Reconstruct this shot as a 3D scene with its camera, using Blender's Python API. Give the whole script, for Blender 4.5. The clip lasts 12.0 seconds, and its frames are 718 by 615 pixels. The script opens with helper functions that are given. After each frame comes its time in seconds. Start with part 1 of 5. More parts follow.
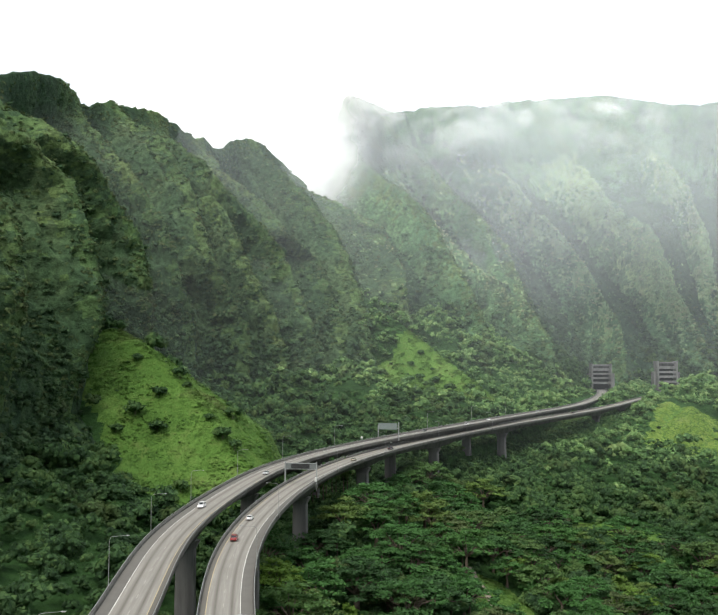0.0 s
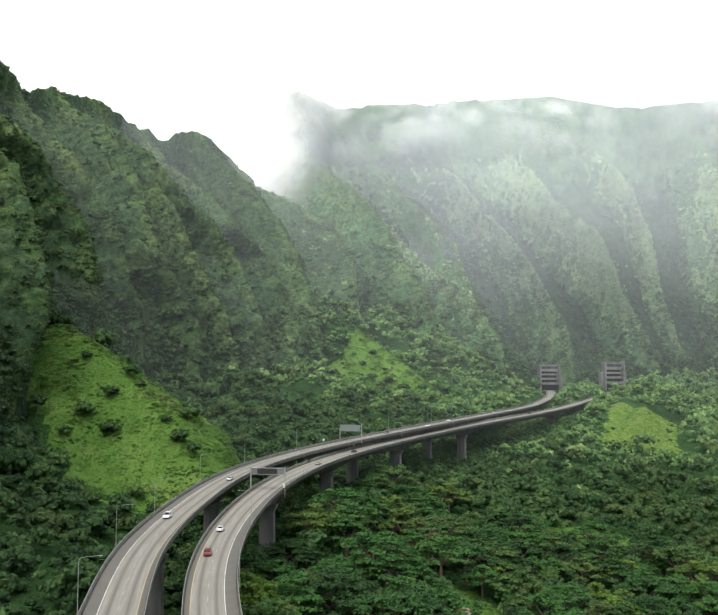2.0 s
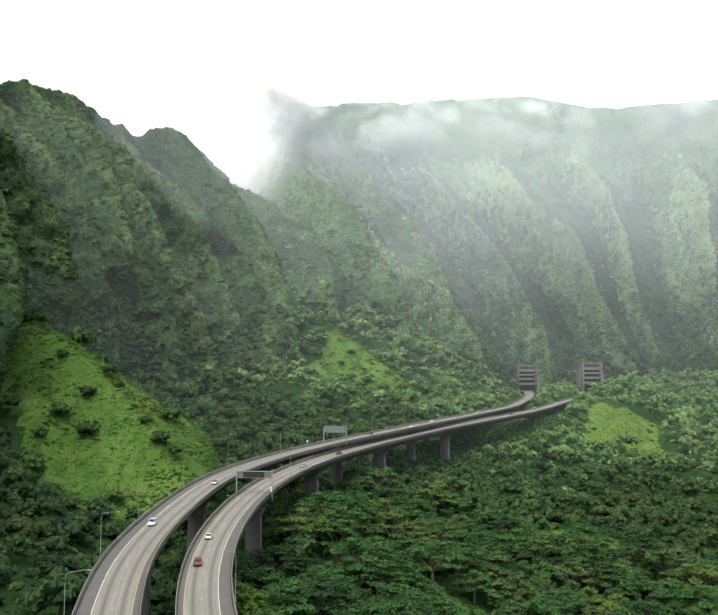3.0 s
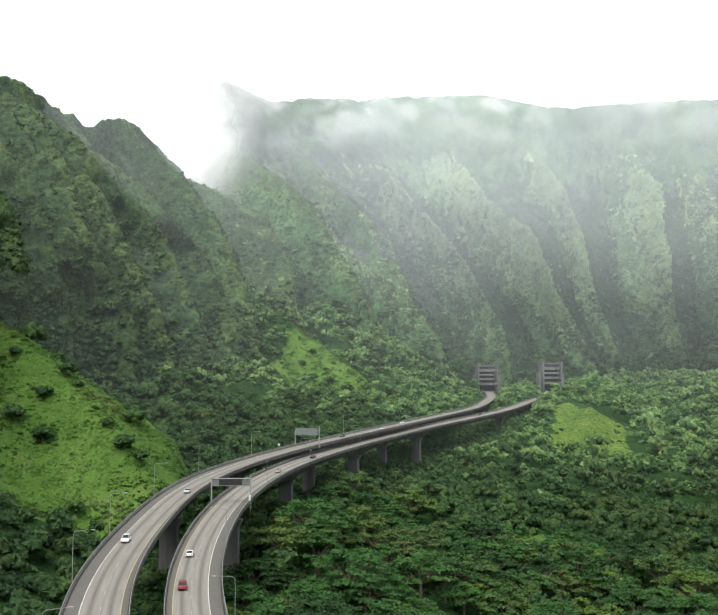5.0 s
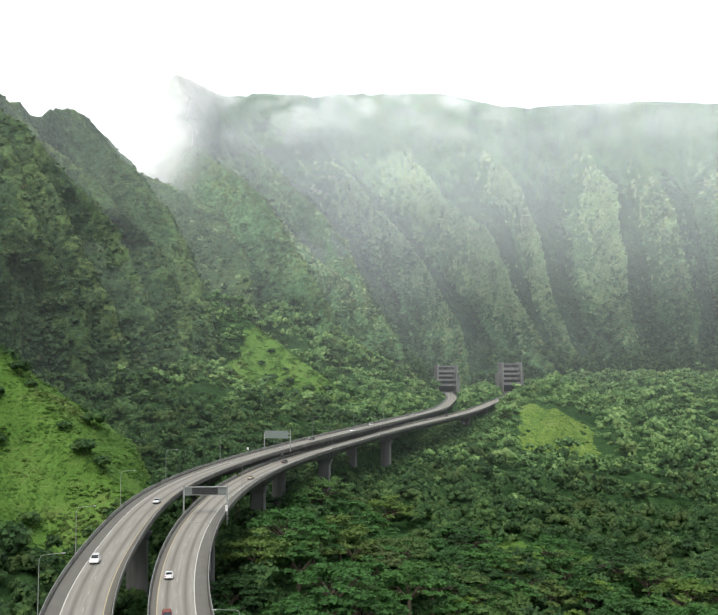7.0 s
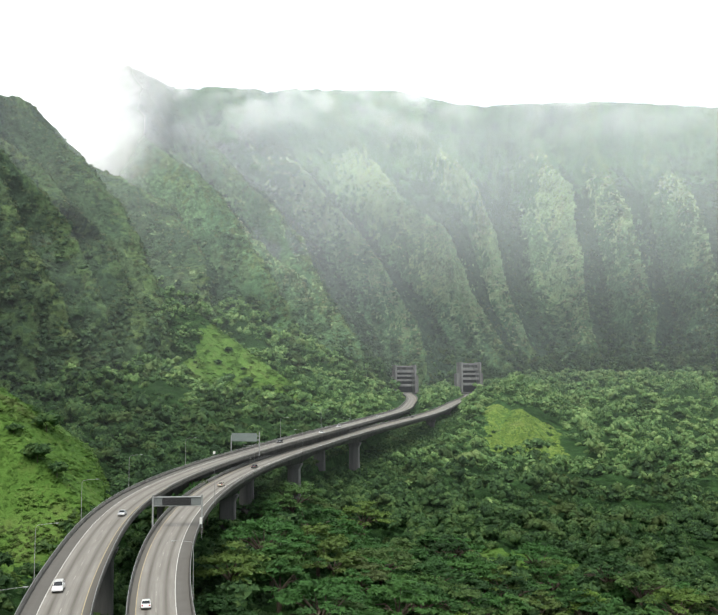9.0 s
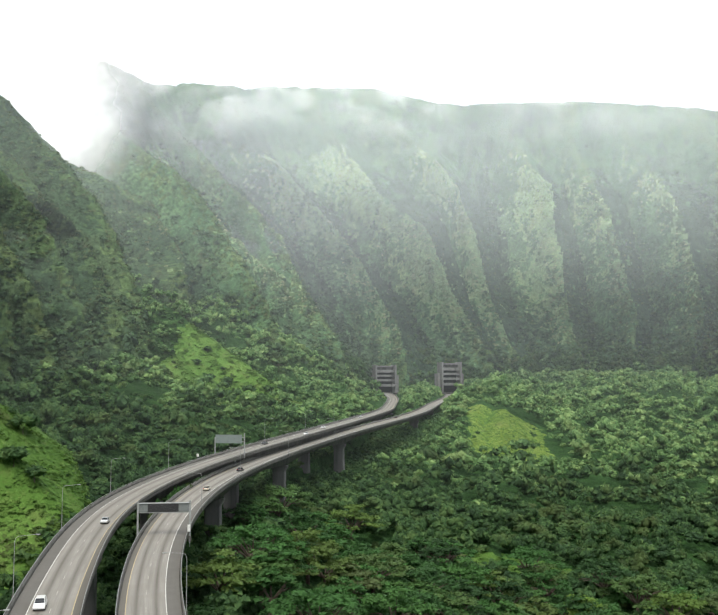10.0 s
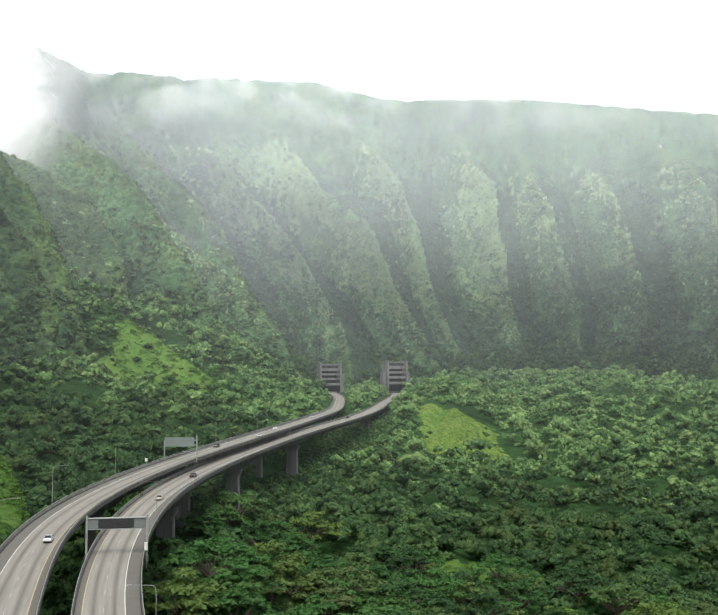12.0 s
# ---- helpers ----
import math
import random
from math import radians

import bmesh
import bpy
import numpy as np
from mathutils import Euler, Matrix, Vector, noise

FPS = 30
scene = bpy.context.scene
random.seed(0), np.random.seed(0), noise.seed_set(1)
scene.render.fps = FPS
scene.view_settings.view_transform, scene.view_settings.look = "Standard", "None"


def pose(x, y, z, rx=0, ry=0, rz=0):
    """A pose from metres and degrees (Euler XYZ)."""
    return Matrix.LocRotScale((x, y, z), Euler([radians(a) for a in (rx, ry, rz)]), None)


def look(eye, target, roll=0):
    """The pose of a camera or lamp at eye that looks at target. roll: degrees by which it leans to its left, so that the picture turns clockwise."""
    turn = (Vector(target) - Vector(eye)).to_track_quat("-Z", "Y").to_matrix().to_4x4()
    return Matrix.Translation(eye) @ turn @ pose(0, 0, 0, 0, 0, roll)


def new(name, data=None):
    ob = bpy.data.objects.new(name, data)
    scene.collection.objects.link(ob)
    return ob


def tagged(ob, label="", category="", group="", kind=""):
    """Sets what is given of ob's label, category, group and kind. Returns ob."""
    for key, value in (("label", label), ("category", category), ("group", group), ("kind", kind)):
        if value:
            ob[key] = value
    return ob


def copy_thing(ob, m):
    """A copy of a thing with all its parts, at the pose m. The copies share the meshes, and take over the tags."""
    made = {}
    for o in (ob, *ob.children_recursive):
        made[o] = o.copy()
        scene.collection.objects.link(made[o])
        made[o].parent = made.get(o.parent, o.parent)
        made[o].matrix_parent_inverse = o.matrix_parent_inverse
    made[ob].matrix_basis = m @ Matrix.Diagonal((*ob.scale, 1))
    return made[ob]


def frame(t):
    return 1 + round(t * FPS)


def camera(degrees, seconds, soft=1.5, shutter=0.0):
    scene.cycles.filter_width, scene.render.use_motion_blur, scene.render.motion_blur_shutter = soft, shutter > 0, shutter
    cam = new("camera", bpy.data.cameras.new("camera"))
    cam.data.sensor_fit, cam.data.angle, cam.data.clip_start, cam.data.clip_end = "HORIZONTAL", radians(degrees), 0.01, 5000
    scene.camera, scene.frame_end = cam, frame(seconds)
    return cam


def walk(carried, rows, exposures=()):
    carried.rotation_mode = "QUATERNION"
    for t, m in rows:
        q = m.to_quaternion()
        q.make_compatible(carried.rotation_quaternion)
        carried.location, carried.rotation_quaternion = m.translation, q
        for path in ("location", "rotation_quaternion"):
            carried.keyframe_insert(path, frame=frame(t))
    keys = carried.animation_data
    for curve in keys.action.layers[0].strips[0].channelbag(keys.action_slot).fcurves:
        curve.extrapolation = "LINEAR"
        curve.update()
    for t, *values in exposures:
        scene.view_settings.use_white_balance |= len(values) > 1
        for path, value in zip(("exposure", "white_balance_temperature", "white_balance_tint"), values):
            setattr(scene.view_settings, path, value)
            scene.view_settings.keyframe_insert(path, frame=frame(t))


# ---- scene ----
cam = camera(40.94, 12.0)
PATH = [
    (0, (0.00, 0.00, 120.00), (-0.00, 99.72, 127.50), 0.05),
    (0.5, (-3.80, 5.08, 119.95), (-1.98, 104.78, 127.47), 0.16),
    (1, (-6.92, 10.95, 119.75), (-3.51, 110.61, 127.30), 0.15),
    (1.5, (-10.02, 17.95, 119.31), (-5.03, 117.54, 126.90), 0.10),
    (2, (-13.25, 23.84, 119.30), (-6.69, 123.33, 126.90), 0.13),
    (2.5, (-16.63, 31.10, 119.08), (-8.51, 130.47, 126.73), 0.14),
    (3, (-19.36, 37.80, 118.91), (-9.81, 137.04, 126.58), 0.11),
    (5, (-29.63, 65.54, 118.26), (-14.68, 164.11, 126.03), 0.02),
    (5.5, (-31.91, 72.23, 117.95), (-15.60, 170.58, 125.79), -0.02),
    (6, (-34.01, 79.69, 117.92), (-16.37, 177.81, 125.77), -0.04),
    (6.5, (-35.94, 87.28, 117.50), (-16.95, 185.14, 125.42), -0.07),
    (7, (-37.70, 94.97, 117.14), (-17.33, 192.55, 125.11), -0.08),
    (9, (-43.33, 125.51, 116.14), (-17.62, 221.80, 124.23), -0.13),
    (9.5, (-44.53, 132.63, 116.02), (-17.56, 228.58, 124.12), -0.12),
    (10, (-45.44, 139.60, 115.93), (-17.23, 235.19, 124.05), -0.16),
    (10.5, (-46.26, 146.94, 115.83), (-16.65, 242.11, 123.95), -0.19),
    (11, (-46.86, 154.05, 115.70), (-15.67, 248.72, 123.79), -0.25),
    (11.5, (-47.28, 161.70, 115.58), (-14.40, 255.79, 123.65), -0.25),
    (12, (-47.53, 169.50, 115.54), (-12.95, 262.98, 123.56), -0.23),
]
walk(cam, [(t, look(eye, target, roll)) for t, eye, target, roll in PATH], exposures=((0, 0.2), (12, 0.2)))

# ---- world, sun, exposure ----
world = bpy.data.worlds.new("overcast_sky")
scene.world = world
world.use_nodes = True
wn, wl = world.node_tree.nodes, world.node_tree.links
wn.clear()
SUN_EL, SUN_AZ = 56.0, 208.0
sky = wn.new("ShaderNodeTexSky")
sky.sky_type, sky.sun_disc = "NISHITA", False
sky.sun_elevation, sky.sun_rotation = radians(SUN_EL), radians(SUN_AZ)
sky_bg = wn.new("ShaderNodeBackground")
sky_bg.inputs["Strength"].default_value = 0.06
wl.new(sky.outputs[0], sky_bg.inputs["Color"])
deck_bg = wn.new("ShaderNodeBackground")
deck_bg.inputs["Color"].default_value = (0.97, 1.0, 1.0, 1)
deck_bg.inputs["Strength"].default_value = 0.95
both = wn.new("ShaderNodeAddShader")
wl.new(sky_bg.outputs[0], both.inputs[0])
wl.new(deck_bg.outputs[0], both.inputs[1])
wout = wn.new("ShaderNodeOutputWorld")
wl.new(both.outputs[0], wout.inputs[0])

sun = new("sun", bpy.data.lights.new("sun", "SUN"))
sun.data.energy, sun.data.angle, sun.data.color = 3.0, radians(38), (1.0, 0.95, 0.86)
_az, _el = radians(SUN_AZ), radians(SUN_EL)
SUN_DIR = Vector((math.sin(_az) * math.cos(_el), math.cos(_az) * math.cos(_el), math.sin(_el)))
sun.matrix_world = look(SUN_DIR * 500, (0, 0, 0))


# ---- small tools ----
def spline(k, v, x):
    """A natural cubic spline through the knots (k, v)."""
    k, v, x = np.asarray(k, float), np.asarray(v, float), np.asarray(x, float)
    n, h = len(k), np.diff(k)
    a, b = np.eye(n), np.zeros(n)
    for i in range(1, n - 1):
        a[i, i - 1], a[i, i], a[i, i + 1] = h[i - 1], 2 * (h[i - 1] + h[i]), h[i]
        b[i] = 6 * ((v[i + 1] - v[i]) / h[i] - (v[i] - v[i - 1]) / h[i - 1])
    m = np.linalg.solve(a, b)
    j = np.clip(np.searchsorted(k, x) - 1, 0, n - 2)
    d, hj = x - k[j], h[j]
    return v[j] + d * ((v[j + 1] - v[j]) / hj - hj * (2 * m[j] + m[j + 1]) / 6) + d**2 * m[j] / 2 + d**3 * (m[j + 1] - m[j]) / (6 * hj)


LATTICE = np.random.RandomState(7).rand(64, 64, 64)


def vnoise(x, y, z=0.0):
    """Smooth value noise, 0 to 1, on arrays."""
    x, y, z = np.broadcast_arrays(np.asarray(x, float), np.asarray(y, float), np.asarray(z, float))
    i, j, k = np.floor(x).astype(int), np.floor(y).astype(int), np.floor(z).astype(int)
    u, v, w = x - i, y - j, z - k
    u, v, w = (q * q * (3 - 2 * q) for q in (u, v, w))
    out = 0
    for a in (0, 1):
        for b in (0, 1):
            for c in (0, 1):
                out = out + LATTICE[(i + a) % 64, (j + b) % 64, (k + c) % 64] * (u if a else 1 - u) * (v if b else 1 - v) * (w if c else 1 - w)
    return out


def fbm(x, y, z=0.0, octaves=4):
    out, amp, tot = 0, 1.0, 0.0
    for o in range(octaves):
        s = 2.03**o
        out, tot = out + amp * vnoise(x * s + 11.3 * o, y * s + 5.7 * o, z * s), tot + amp
        amp *= 0.5
    return out / tot


def ridged(x, y, z=0.0, octaves=3):
    out, amp, tot = 0, 1.0, 0.0
    for o in range(octaves):
        s = 2.1**o
        out, tot = out + amp * (1 - np.abs(2 * vnoise(x * s + 3.1 * o, y * s + 9.2 * o, z * s) - 1)), tot + amp
        amp *= 0.5
    return out / tot


def smooth(a, b, x):
    q = np.clip((x - a) / (b - a), 0, 1)
    return q * q * (3 - 2 * q)


def raw_mesh(name, verts, faces, mats, slots=None, shade=False):
    """A mesh from arrays; faces all of one corner count, or a list of lists."""
    me = bpy.data.meshes.new(name)
    if isinstance(faces, np.ndarray):
        n, c = faces.shape
        me.vertices.add(len(verts))
        me.vertices.foreach_set("co", np.asarray(verts, np.float32).ravel())
        me.loops.add(n * c)
        me.loops.foreach_set("vertex_index", faces.astype(np.int32).ravel())
        me.polygons.add(n)
        me.polygons.foreach_set("loop_start", np.arange(0, n * c, c, dtype=np.int32))
        me.polygons.foreach_set("loop_total", np.full(n, c, dtype=np.int32))
    else:
        me.from_pydata([tuple(v) for v in verts], [], faces)
    for m in mats if isinstance(mats, (list, tuple)) else [mats]:
        me.materials.append(m)
    if slots is not None:
        me.polygons.foreach_set("material_index", np.asarray(slots, np.int32))
    if shade:
        me.polygons.foreach_set("use_smooth", np.ones(len(me.polygons), bool))
    me.update(calc_edges=True)
    me.validate()
    return me


def part(name, me, parent=None, label="", m=None):
    """Links a mesh, or a bmesh with its material, as one object under a thing or a part."""
    ob = new(name, me)
    if parent is not None:
        ob.parent = parent
    if m is not None:
        ob.matrix_basis = m
    if label:
        ob["label"] = label
    return ob


def thing(name, m, label, category, group="", kind=""):
    ob = new(name)
    ob.empty_display_size = 0.5
    ob.matrix_basis = m
    return tagged(ob, label, category, group, kind)


def bm_mesh(bm, name, mat, bevel=0.0):
    if bevel > 0:
        bmesh.ops.bevel(bm, geom=list(bm.edges), offset=bevel, segments=1, affect="EDGES", clamp_overlap=True)
    me = bpy.data.meshes.new(name)
    bm.to_mesh(me)
    bm.free()
    me.materials.append(mat)
    return me


def block(bm, x0, x1, y0, y1, z0, z1):
    """A box into a bmesh."""
    v = [bm.verts.new(p) for p in ((x0, y0, z0), (x1, y0, z0), (x1, y1, z0), (x0, y1, z0), (x0, y0, z1), (x1, y0, z1), (x1, y1, z1), (x0, y1, z1))]
    for f in ((3, 2, 1, 0), (4, 5, 6, 7), (0, 1, 5, 4), (1, 2, 6, 5), (2, 3, 7, 6), (3, 0, 4, 7)):
        bm.faces.new([v[i] for i in f])
    return v


def box_mesh(name, x0, x1, y0, y1, z0, z1, mat, bevel=0.0):
    bm = bmesh.new()
    block(bm, x0, x1, y0, y1, z0, z1)
    return bm_mesh(bm, name, mat, bevel)


def tube(points, radii, sides=8):
    """Vertices and quads of a tube along points, with closed ends."""
    pts = [Vector(p) for p in points]
    verts, faces = [], []
    for i, p in enumerate(pts):
        d = (pts[min(i + 1, len(pts) - 1)] - pts[max(i - 1, 0)]).normalized()
        a = d.cross(Vector((0.3, 0.9, 0.11))).normalized()
        b = d.cross(a)
        for k in range(sides):
            t = 2 * math.pi * k / sides
            verts.append(p + (a * math.cos(t) + b * math.sin(t)) * radii[i])
    for i in range(len(pts) - 1):
        for k in range(sides):
            q = (k + 1) % sides
            faces.append([i * sides + k, i * sides + q, (i + 1) * sides + q, (i + 1) * sides + k])
    faces.append(list(range(sides))[::-1])
    faces.append([(len(pts) - 1) * sides + k for k in range(sides)])
    return verts, faces


# ---- materials ----
def material(name, rough=0.8, metal=0.0, spec=0.3):
    mat = bpy.data.materials.new(name)
    mat.use_nodes = True
    nt = mat.node_tree
    b = nt.nodes["Principled BSDF"]
    b.inputs["Roughness"].default_value = rough
    b.inputs["Metallic"].default_value = metal
    b.inputs["Specular IOR Level"].default_value = spec
    return mat, nt, b


def noise_node(nt, scale, detail=4.0, rough=0.6, coords=None):
    n = nt.nodes.new("ShaderNodeTexNoise")
    n.inputs["Scale"].default_value = scale
    n.inputs["Detail"].default_value = detail
    n.inputs["Roughness"].default_value = rough
    if coords is not None:
        nt.links.new(coords, n.inputs["Vector"])
    return n.outputs["Fac"]


def position(nt):
    return nt.nodes.new("ShaderNodeNewGeometry").outputs["Position"]


def ramp(nt, fac, stops):
    r = nt.nodes.new("ShaderNodeValToRGB")
    e = r.color_ramp.elements
    while len(e) < len(stops):
        e.new(0.5)
    for q, (p, c) in zip(e, stops):
        q.position, q.color = p, (*c, 1)
    nt.links.new(fac, r.inputs["Fac"])
    return r.outputs["Color"]


def mix(nt, fac, a, b, how="MIX"):
    m = nt.nodes.new("ShaderNodeMix")
    m.data_type, m.blend_type = "RGBA", how
    for sock, val in ((m.inputs[0], fac), (m.inputs[6], a), (m.inputs[7], b)):
        if isinstance(val, (int, float)):
            sock.default_value = val
        elif isinstance(val, tuple):
            sock.default_value = (*val, 1)
        else:
            nt.links.new(val, sock)
    return m.outputs[2]


def maths(nt, op, a, b=0.0, c=0.0):
    m = nt.nodes.new("ShaderNodeMath")
    m.operation = op
    for sock, val in zip(m.inputs, (a, b, c)):
        if isinstance(val, (int, float)):
            sock.default_value = val
        else:
            nt.links.new(val, sock)
    return m.outputs[0]


def bump(nt, bsdf, height, strength=0.5, distance=0.3):
    b = nt.nodes.new("ShaderNodeBump")
    b.inputs["Strength"].default_value = strength
    b.inputs["Distance"].default_value = distance
    nt.links.new(height, b.inputs["Height"])
    nt.links.new(b.outputs[0], bsdf.inputs["Normal"])


def foliage(name, dark, mid, light, big=0.02, small=0.35, warm=None, translucent=0.2, fine=1.3):
    """Leaves: three greens by noise at two sizes and by leaf, some light let through."""
    mat, nt, b = material(name, 0.75, 0, 0.15)
    pos = position(nt)
    n1 = noise_node(nt, big, 4, 0.6, pos)
    n2 = noise_node(nt, small, 5, 0.7, pos)
    n3 = noise_node(nt, fine, 4, 0.7, pos)
    bump(nt, b, n3, 1.0, 0.9 / fine)
    isl = nt.nodes.new("ShaderNodeNewGeometry").outputs["Random Per Island"]
    f = maths(nt, "MULTIPLY_ADD", noise_node(nt, 0.11, 2, 0.5, pos), 0.8, -0.77)
    for part_of, weight in ((isl, 0.22), (n3, 0.5), (n2, 0.4), (n1, 0.6)):
        f = maths(nt, "MULTIPLY_ADD", part_of, weight, f)
    col = ramp(nt, f, [(0.3, dark), (0.52, mid), (0.75, light)])
    if warm:
        n4 = noise_node(nt, 0.035, 3, 0.6, pos)
        col = mix(nt, ramp(nt, n4, [(0.56, (0, 0, 0)), (0.68, (0.7, 0.7, 0.7))]), col, warm)
    nt.links.new(col, b.inputs["Base Color"])
    if translucent:
        tr = nt.nodes.new("ShaderNodeBsdfTranslucent")
        nt.links.new(col, tr.inputs["Color"])
        mx = nt.nodes.new("ShaderNodeMixShader")
        mx.inputs[0].default_value = translucent
        out = nt.nodes["Material Output"]
        nt.links.new(b.outputs[0], mx.inputs[1])
        nt.links.new(tr.outputs[0], mx.inputs[2])
        nt.links.new(mx.outputs[0], out.inputs["Surface"])
    return mat


LEAF = foliage("forest_leaves", (0.030, 0.062, 0.028), (0.064, 0.130, 0.047), (0.130, 0.212, 0.068), 0.03, 0.4, (0.100, 0.140, 0.046), 0.36, 1.6)
LEAF_HILL = foliage("mountain_leaves", (0.030, 0.060, 0.031), (0.063, 0.118, 0.053), (0.108, 0.172, 0.070), 0.014, 0.2, (0.076, 0.092, 0.036), 0.2, 0.6)
# Yellow-green of the far trees, with distance haze put into the colour too.
LEAF_PALE = foliage("hazed_pale_forest_leaves", (0.080, 0.158, 0.060), (0.176, 0.310, 0.108), (0.340, 0.470, 0.180), 0.03, 0.3, (0.280, 0.370, 0.140), 0.38, 0.9)
# Far-wall leaves: a lighter copy with haze put into the colour.
LEAF_FAR = foliage("hazed_mountain_leaves", (0.040, 0.080, 0.040), (0.082, 0.150, 0.068), (0.150, 0.230, 0.100), 0.02, 0.25, None, 0.2, 0.6)
FERN = foliage("cliff_fern_leaves", (0.048, 0.076, 0.031), (0.086, 0.123, 0.047), (0.130, 0.164, 0.066), 0.02, 0.25, (0.102, 0.108, 0.048), 0.2, 0.7)
# Pale fern, with the lit flank's brightness put into the colour.
FERN_PALE = foliage("lit_pale_spur_fern", (0.140, 0.172, 0.082), (0.240, 0.268, 0.132), (0.340, 0.350, 0.180), 0.03, 0.25, (0.230, 0.215, 0.130), 0.25, 0.6)


def earth():
    mat, nt, b = material("undergrowth", 0.95, 0, 0.1)
    pos = position(nt)
    col = ramp(nt, noise_node(nt, 0.16, 7, 0.65, pos), [(0.3, (0.022, 0.054, 0.017)), (0.55, (0.040, 0.099, 0.027)), (0.75, (0.065, 0.135, 0.039))])
    nt.links.new(col, b.inputs["Base Color"])
    bump(nt, b, noise_node(nt, 0.35, 7, 0.75, pos), 1.0, 4.0)
    return mat


def cliff(name="fern_covered_cliff", lift=None):
    """Steep slopes under a cover of fern and scrub, with bare brown soil in streaks."""
    mat, nt, b = material(name, 0.95, 0, 0.1)
    pos = position(nt)
    mp = nt.nodes.new("ShaderNodeMapping")
    mp.inputs["Scale"].default_value = (1, 1, 0.35)
    nt.links.new(pos, mp.inputs["Vector"])
    col = ramp(nt, noise_node(nt, 0.02, 8, 0.68, mp.outputs[0]), [(0.30, (0.036, 0.070, 0.036)), (0.48, (0.062, 0.114, 0.054)), (0.62, (0.094, 0.150, 0.068)), (0.78, (0.134, 0.174, 0.082))])
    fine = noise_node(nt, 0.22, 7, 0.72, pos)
    # Shade between clumps put into the colour, dark where the bump is low.
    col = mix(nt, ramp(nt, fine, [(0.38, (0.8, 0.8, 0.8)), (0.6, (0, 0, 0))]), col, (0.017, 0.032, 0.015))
    soil = ramp(nt, noise_node(nt, 0.03, 6, 0.7, mp.outputs[0]), [(0.55, (0, 0, 0)), (0.72, (0.45, 0.45, 0.45))])
    col = mix(nt, soil, col, (0.078, 0.082, 0.048))
    if lift:
        col = mix(nt, 1.0, col, lift, "MULTIPLY")
    nt.links.new(col, b.inputs["Base Color"])
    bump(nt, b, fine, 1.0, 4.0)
    return mat


def grass_mat():
    mat, nt, b = material("tall_guinea_grass", 0.9, 0, 0.15)
    pos = position(nt)
    col = ramp(nt, noise_node(nt, 0.035, 5, 0.6, pos), [(0.3, (0.052, 0.110, 0.020)), (0.5, (0.080, 0.158, 0.029)), (0.72, (0.128, 0.208, 0.048))])
    fine = noise_node(nt, 0.6, 5, 0.7, pos)
    col = mix(nt, ramp(nt, fine, [(0.35, (0.464, 0.490, 0.499)), (0.55, (0, 0, 0))]), col, (0.046, 0.117, 0.018))
    patch = noise_node(nt, 0.14, 5, 0.65, pos)
    col = mix(nt, ramp(nt, patch, [(0.54, (0, 0, 0)), (0.70, (0.557, 0.588, 0.598))]), col, (0.093, 0.112, 0.035))
    nt.links.new(col, b.inputs["Base Color"])
    bump(nt, b, fine, 0.9, 1.0)
    return mat


def concrete(name, base, stain=0.6, scale=0.35, streak=1.0):
    mat, nt, b = material(name, 0.85, 0, 0.25)
    pos = position(nt)
    mp = nt.nodes.new("ShaderNodeMapping")
    mp.inputs["Scale"].default_value = (1, 1, streak)
    nt.links.new(pos, mp.inputs["Vector"])
    n = noise_node(nt, scale, 7, 0.65, mp.outputs[0])
    low, high = tuple(c * stain for c in base), tuple(min(c * 1.18, 1) for c in base)
    col = ramp(nt, n, [(0.32, low), (0.55, base), (0.75, high)])
    nt.links.new(col, b.inputs["Base Color"])
    bump(nt, b, noise_node(nt, 6.0, 4, 0.6, pos), 0.25, 0.03)
    return mat


GRASS_BLADE = foliage("grass_blades", (0.060, 0.126, 0.024), (0.088, 0.174, 0.032), (0.140, 0.232, 0.054), 0.05, 0.16, (0.108, 0.132, 0.046), 0.25, 0.5)
# Field grass, yellower than the spurs', with sunshine put into the colour.
FIELD_BLADE = foliage("sunlit_field_grass", (0.130, 0.220, 0.040), (0.190, 0.290, 0.055), (0.260, 0.350, 0.080), 0.05, 0.16, (0.230, 0.270, 0.080), 0.25, 0.5)
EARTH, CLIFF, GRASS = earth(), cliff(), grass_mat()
# Lighter cliff copy: far haze and flank light put into the colour.
CLIFF_FAR = cliff("hazed_light_cliff_scrub", (1.5, 1.62, 1.52))
# Gully shade and flank light are put into these scrub and fern colours.
GULLY = cliff("shaded_gully_scrub", (0.78, 0.82, 0.90))
CREST_FERN = cliff("lit_yellow_green_crest_fern", (1.5, 1.42, 1.15))
FERN_SLOPE = cliff("lit_pale_fern_slope", (3.1, 2.65, 2.5))
TRACK = concrete("dusty_track", (0.20, 0.17, 0.13), 0.7, 0.4)
PIER = concrete("weathered_pier_concrete", (0.13, 0.127, 0.122), 0.55, 0.25, 0.12)
GIRDER = concrete("stained_girder_concrete", (0.105, 0.102, 0.096), 0.5, 0.2, 0.3)
BARRIER = concrete("grey_barrier_concrete", (0.135, 0.13, 0.118), 0.6, 0.5)
PORTAL = concrete("pale_portal_concrete", (0.22, 0.215, 0.20), 0.6, 0.12, 0.3)


def plain(name, col, rough=0.6, metal=0.0, spec=0.4, vary=0.12, scale=2.0):
    mat, nt, b = material(name, rough, metal, spec)
    n = noise_node(nt, scale, 4, 0.6, position(nt))
    c = ramp(nt, n, [(0.3, tuple(v * (1 - vary) for v in col)), (0.7, tuple(min(v * (1 + vary), 1) for v in col))])
    nt.links.new(c, b.inputs["Base Color"])
    return mat


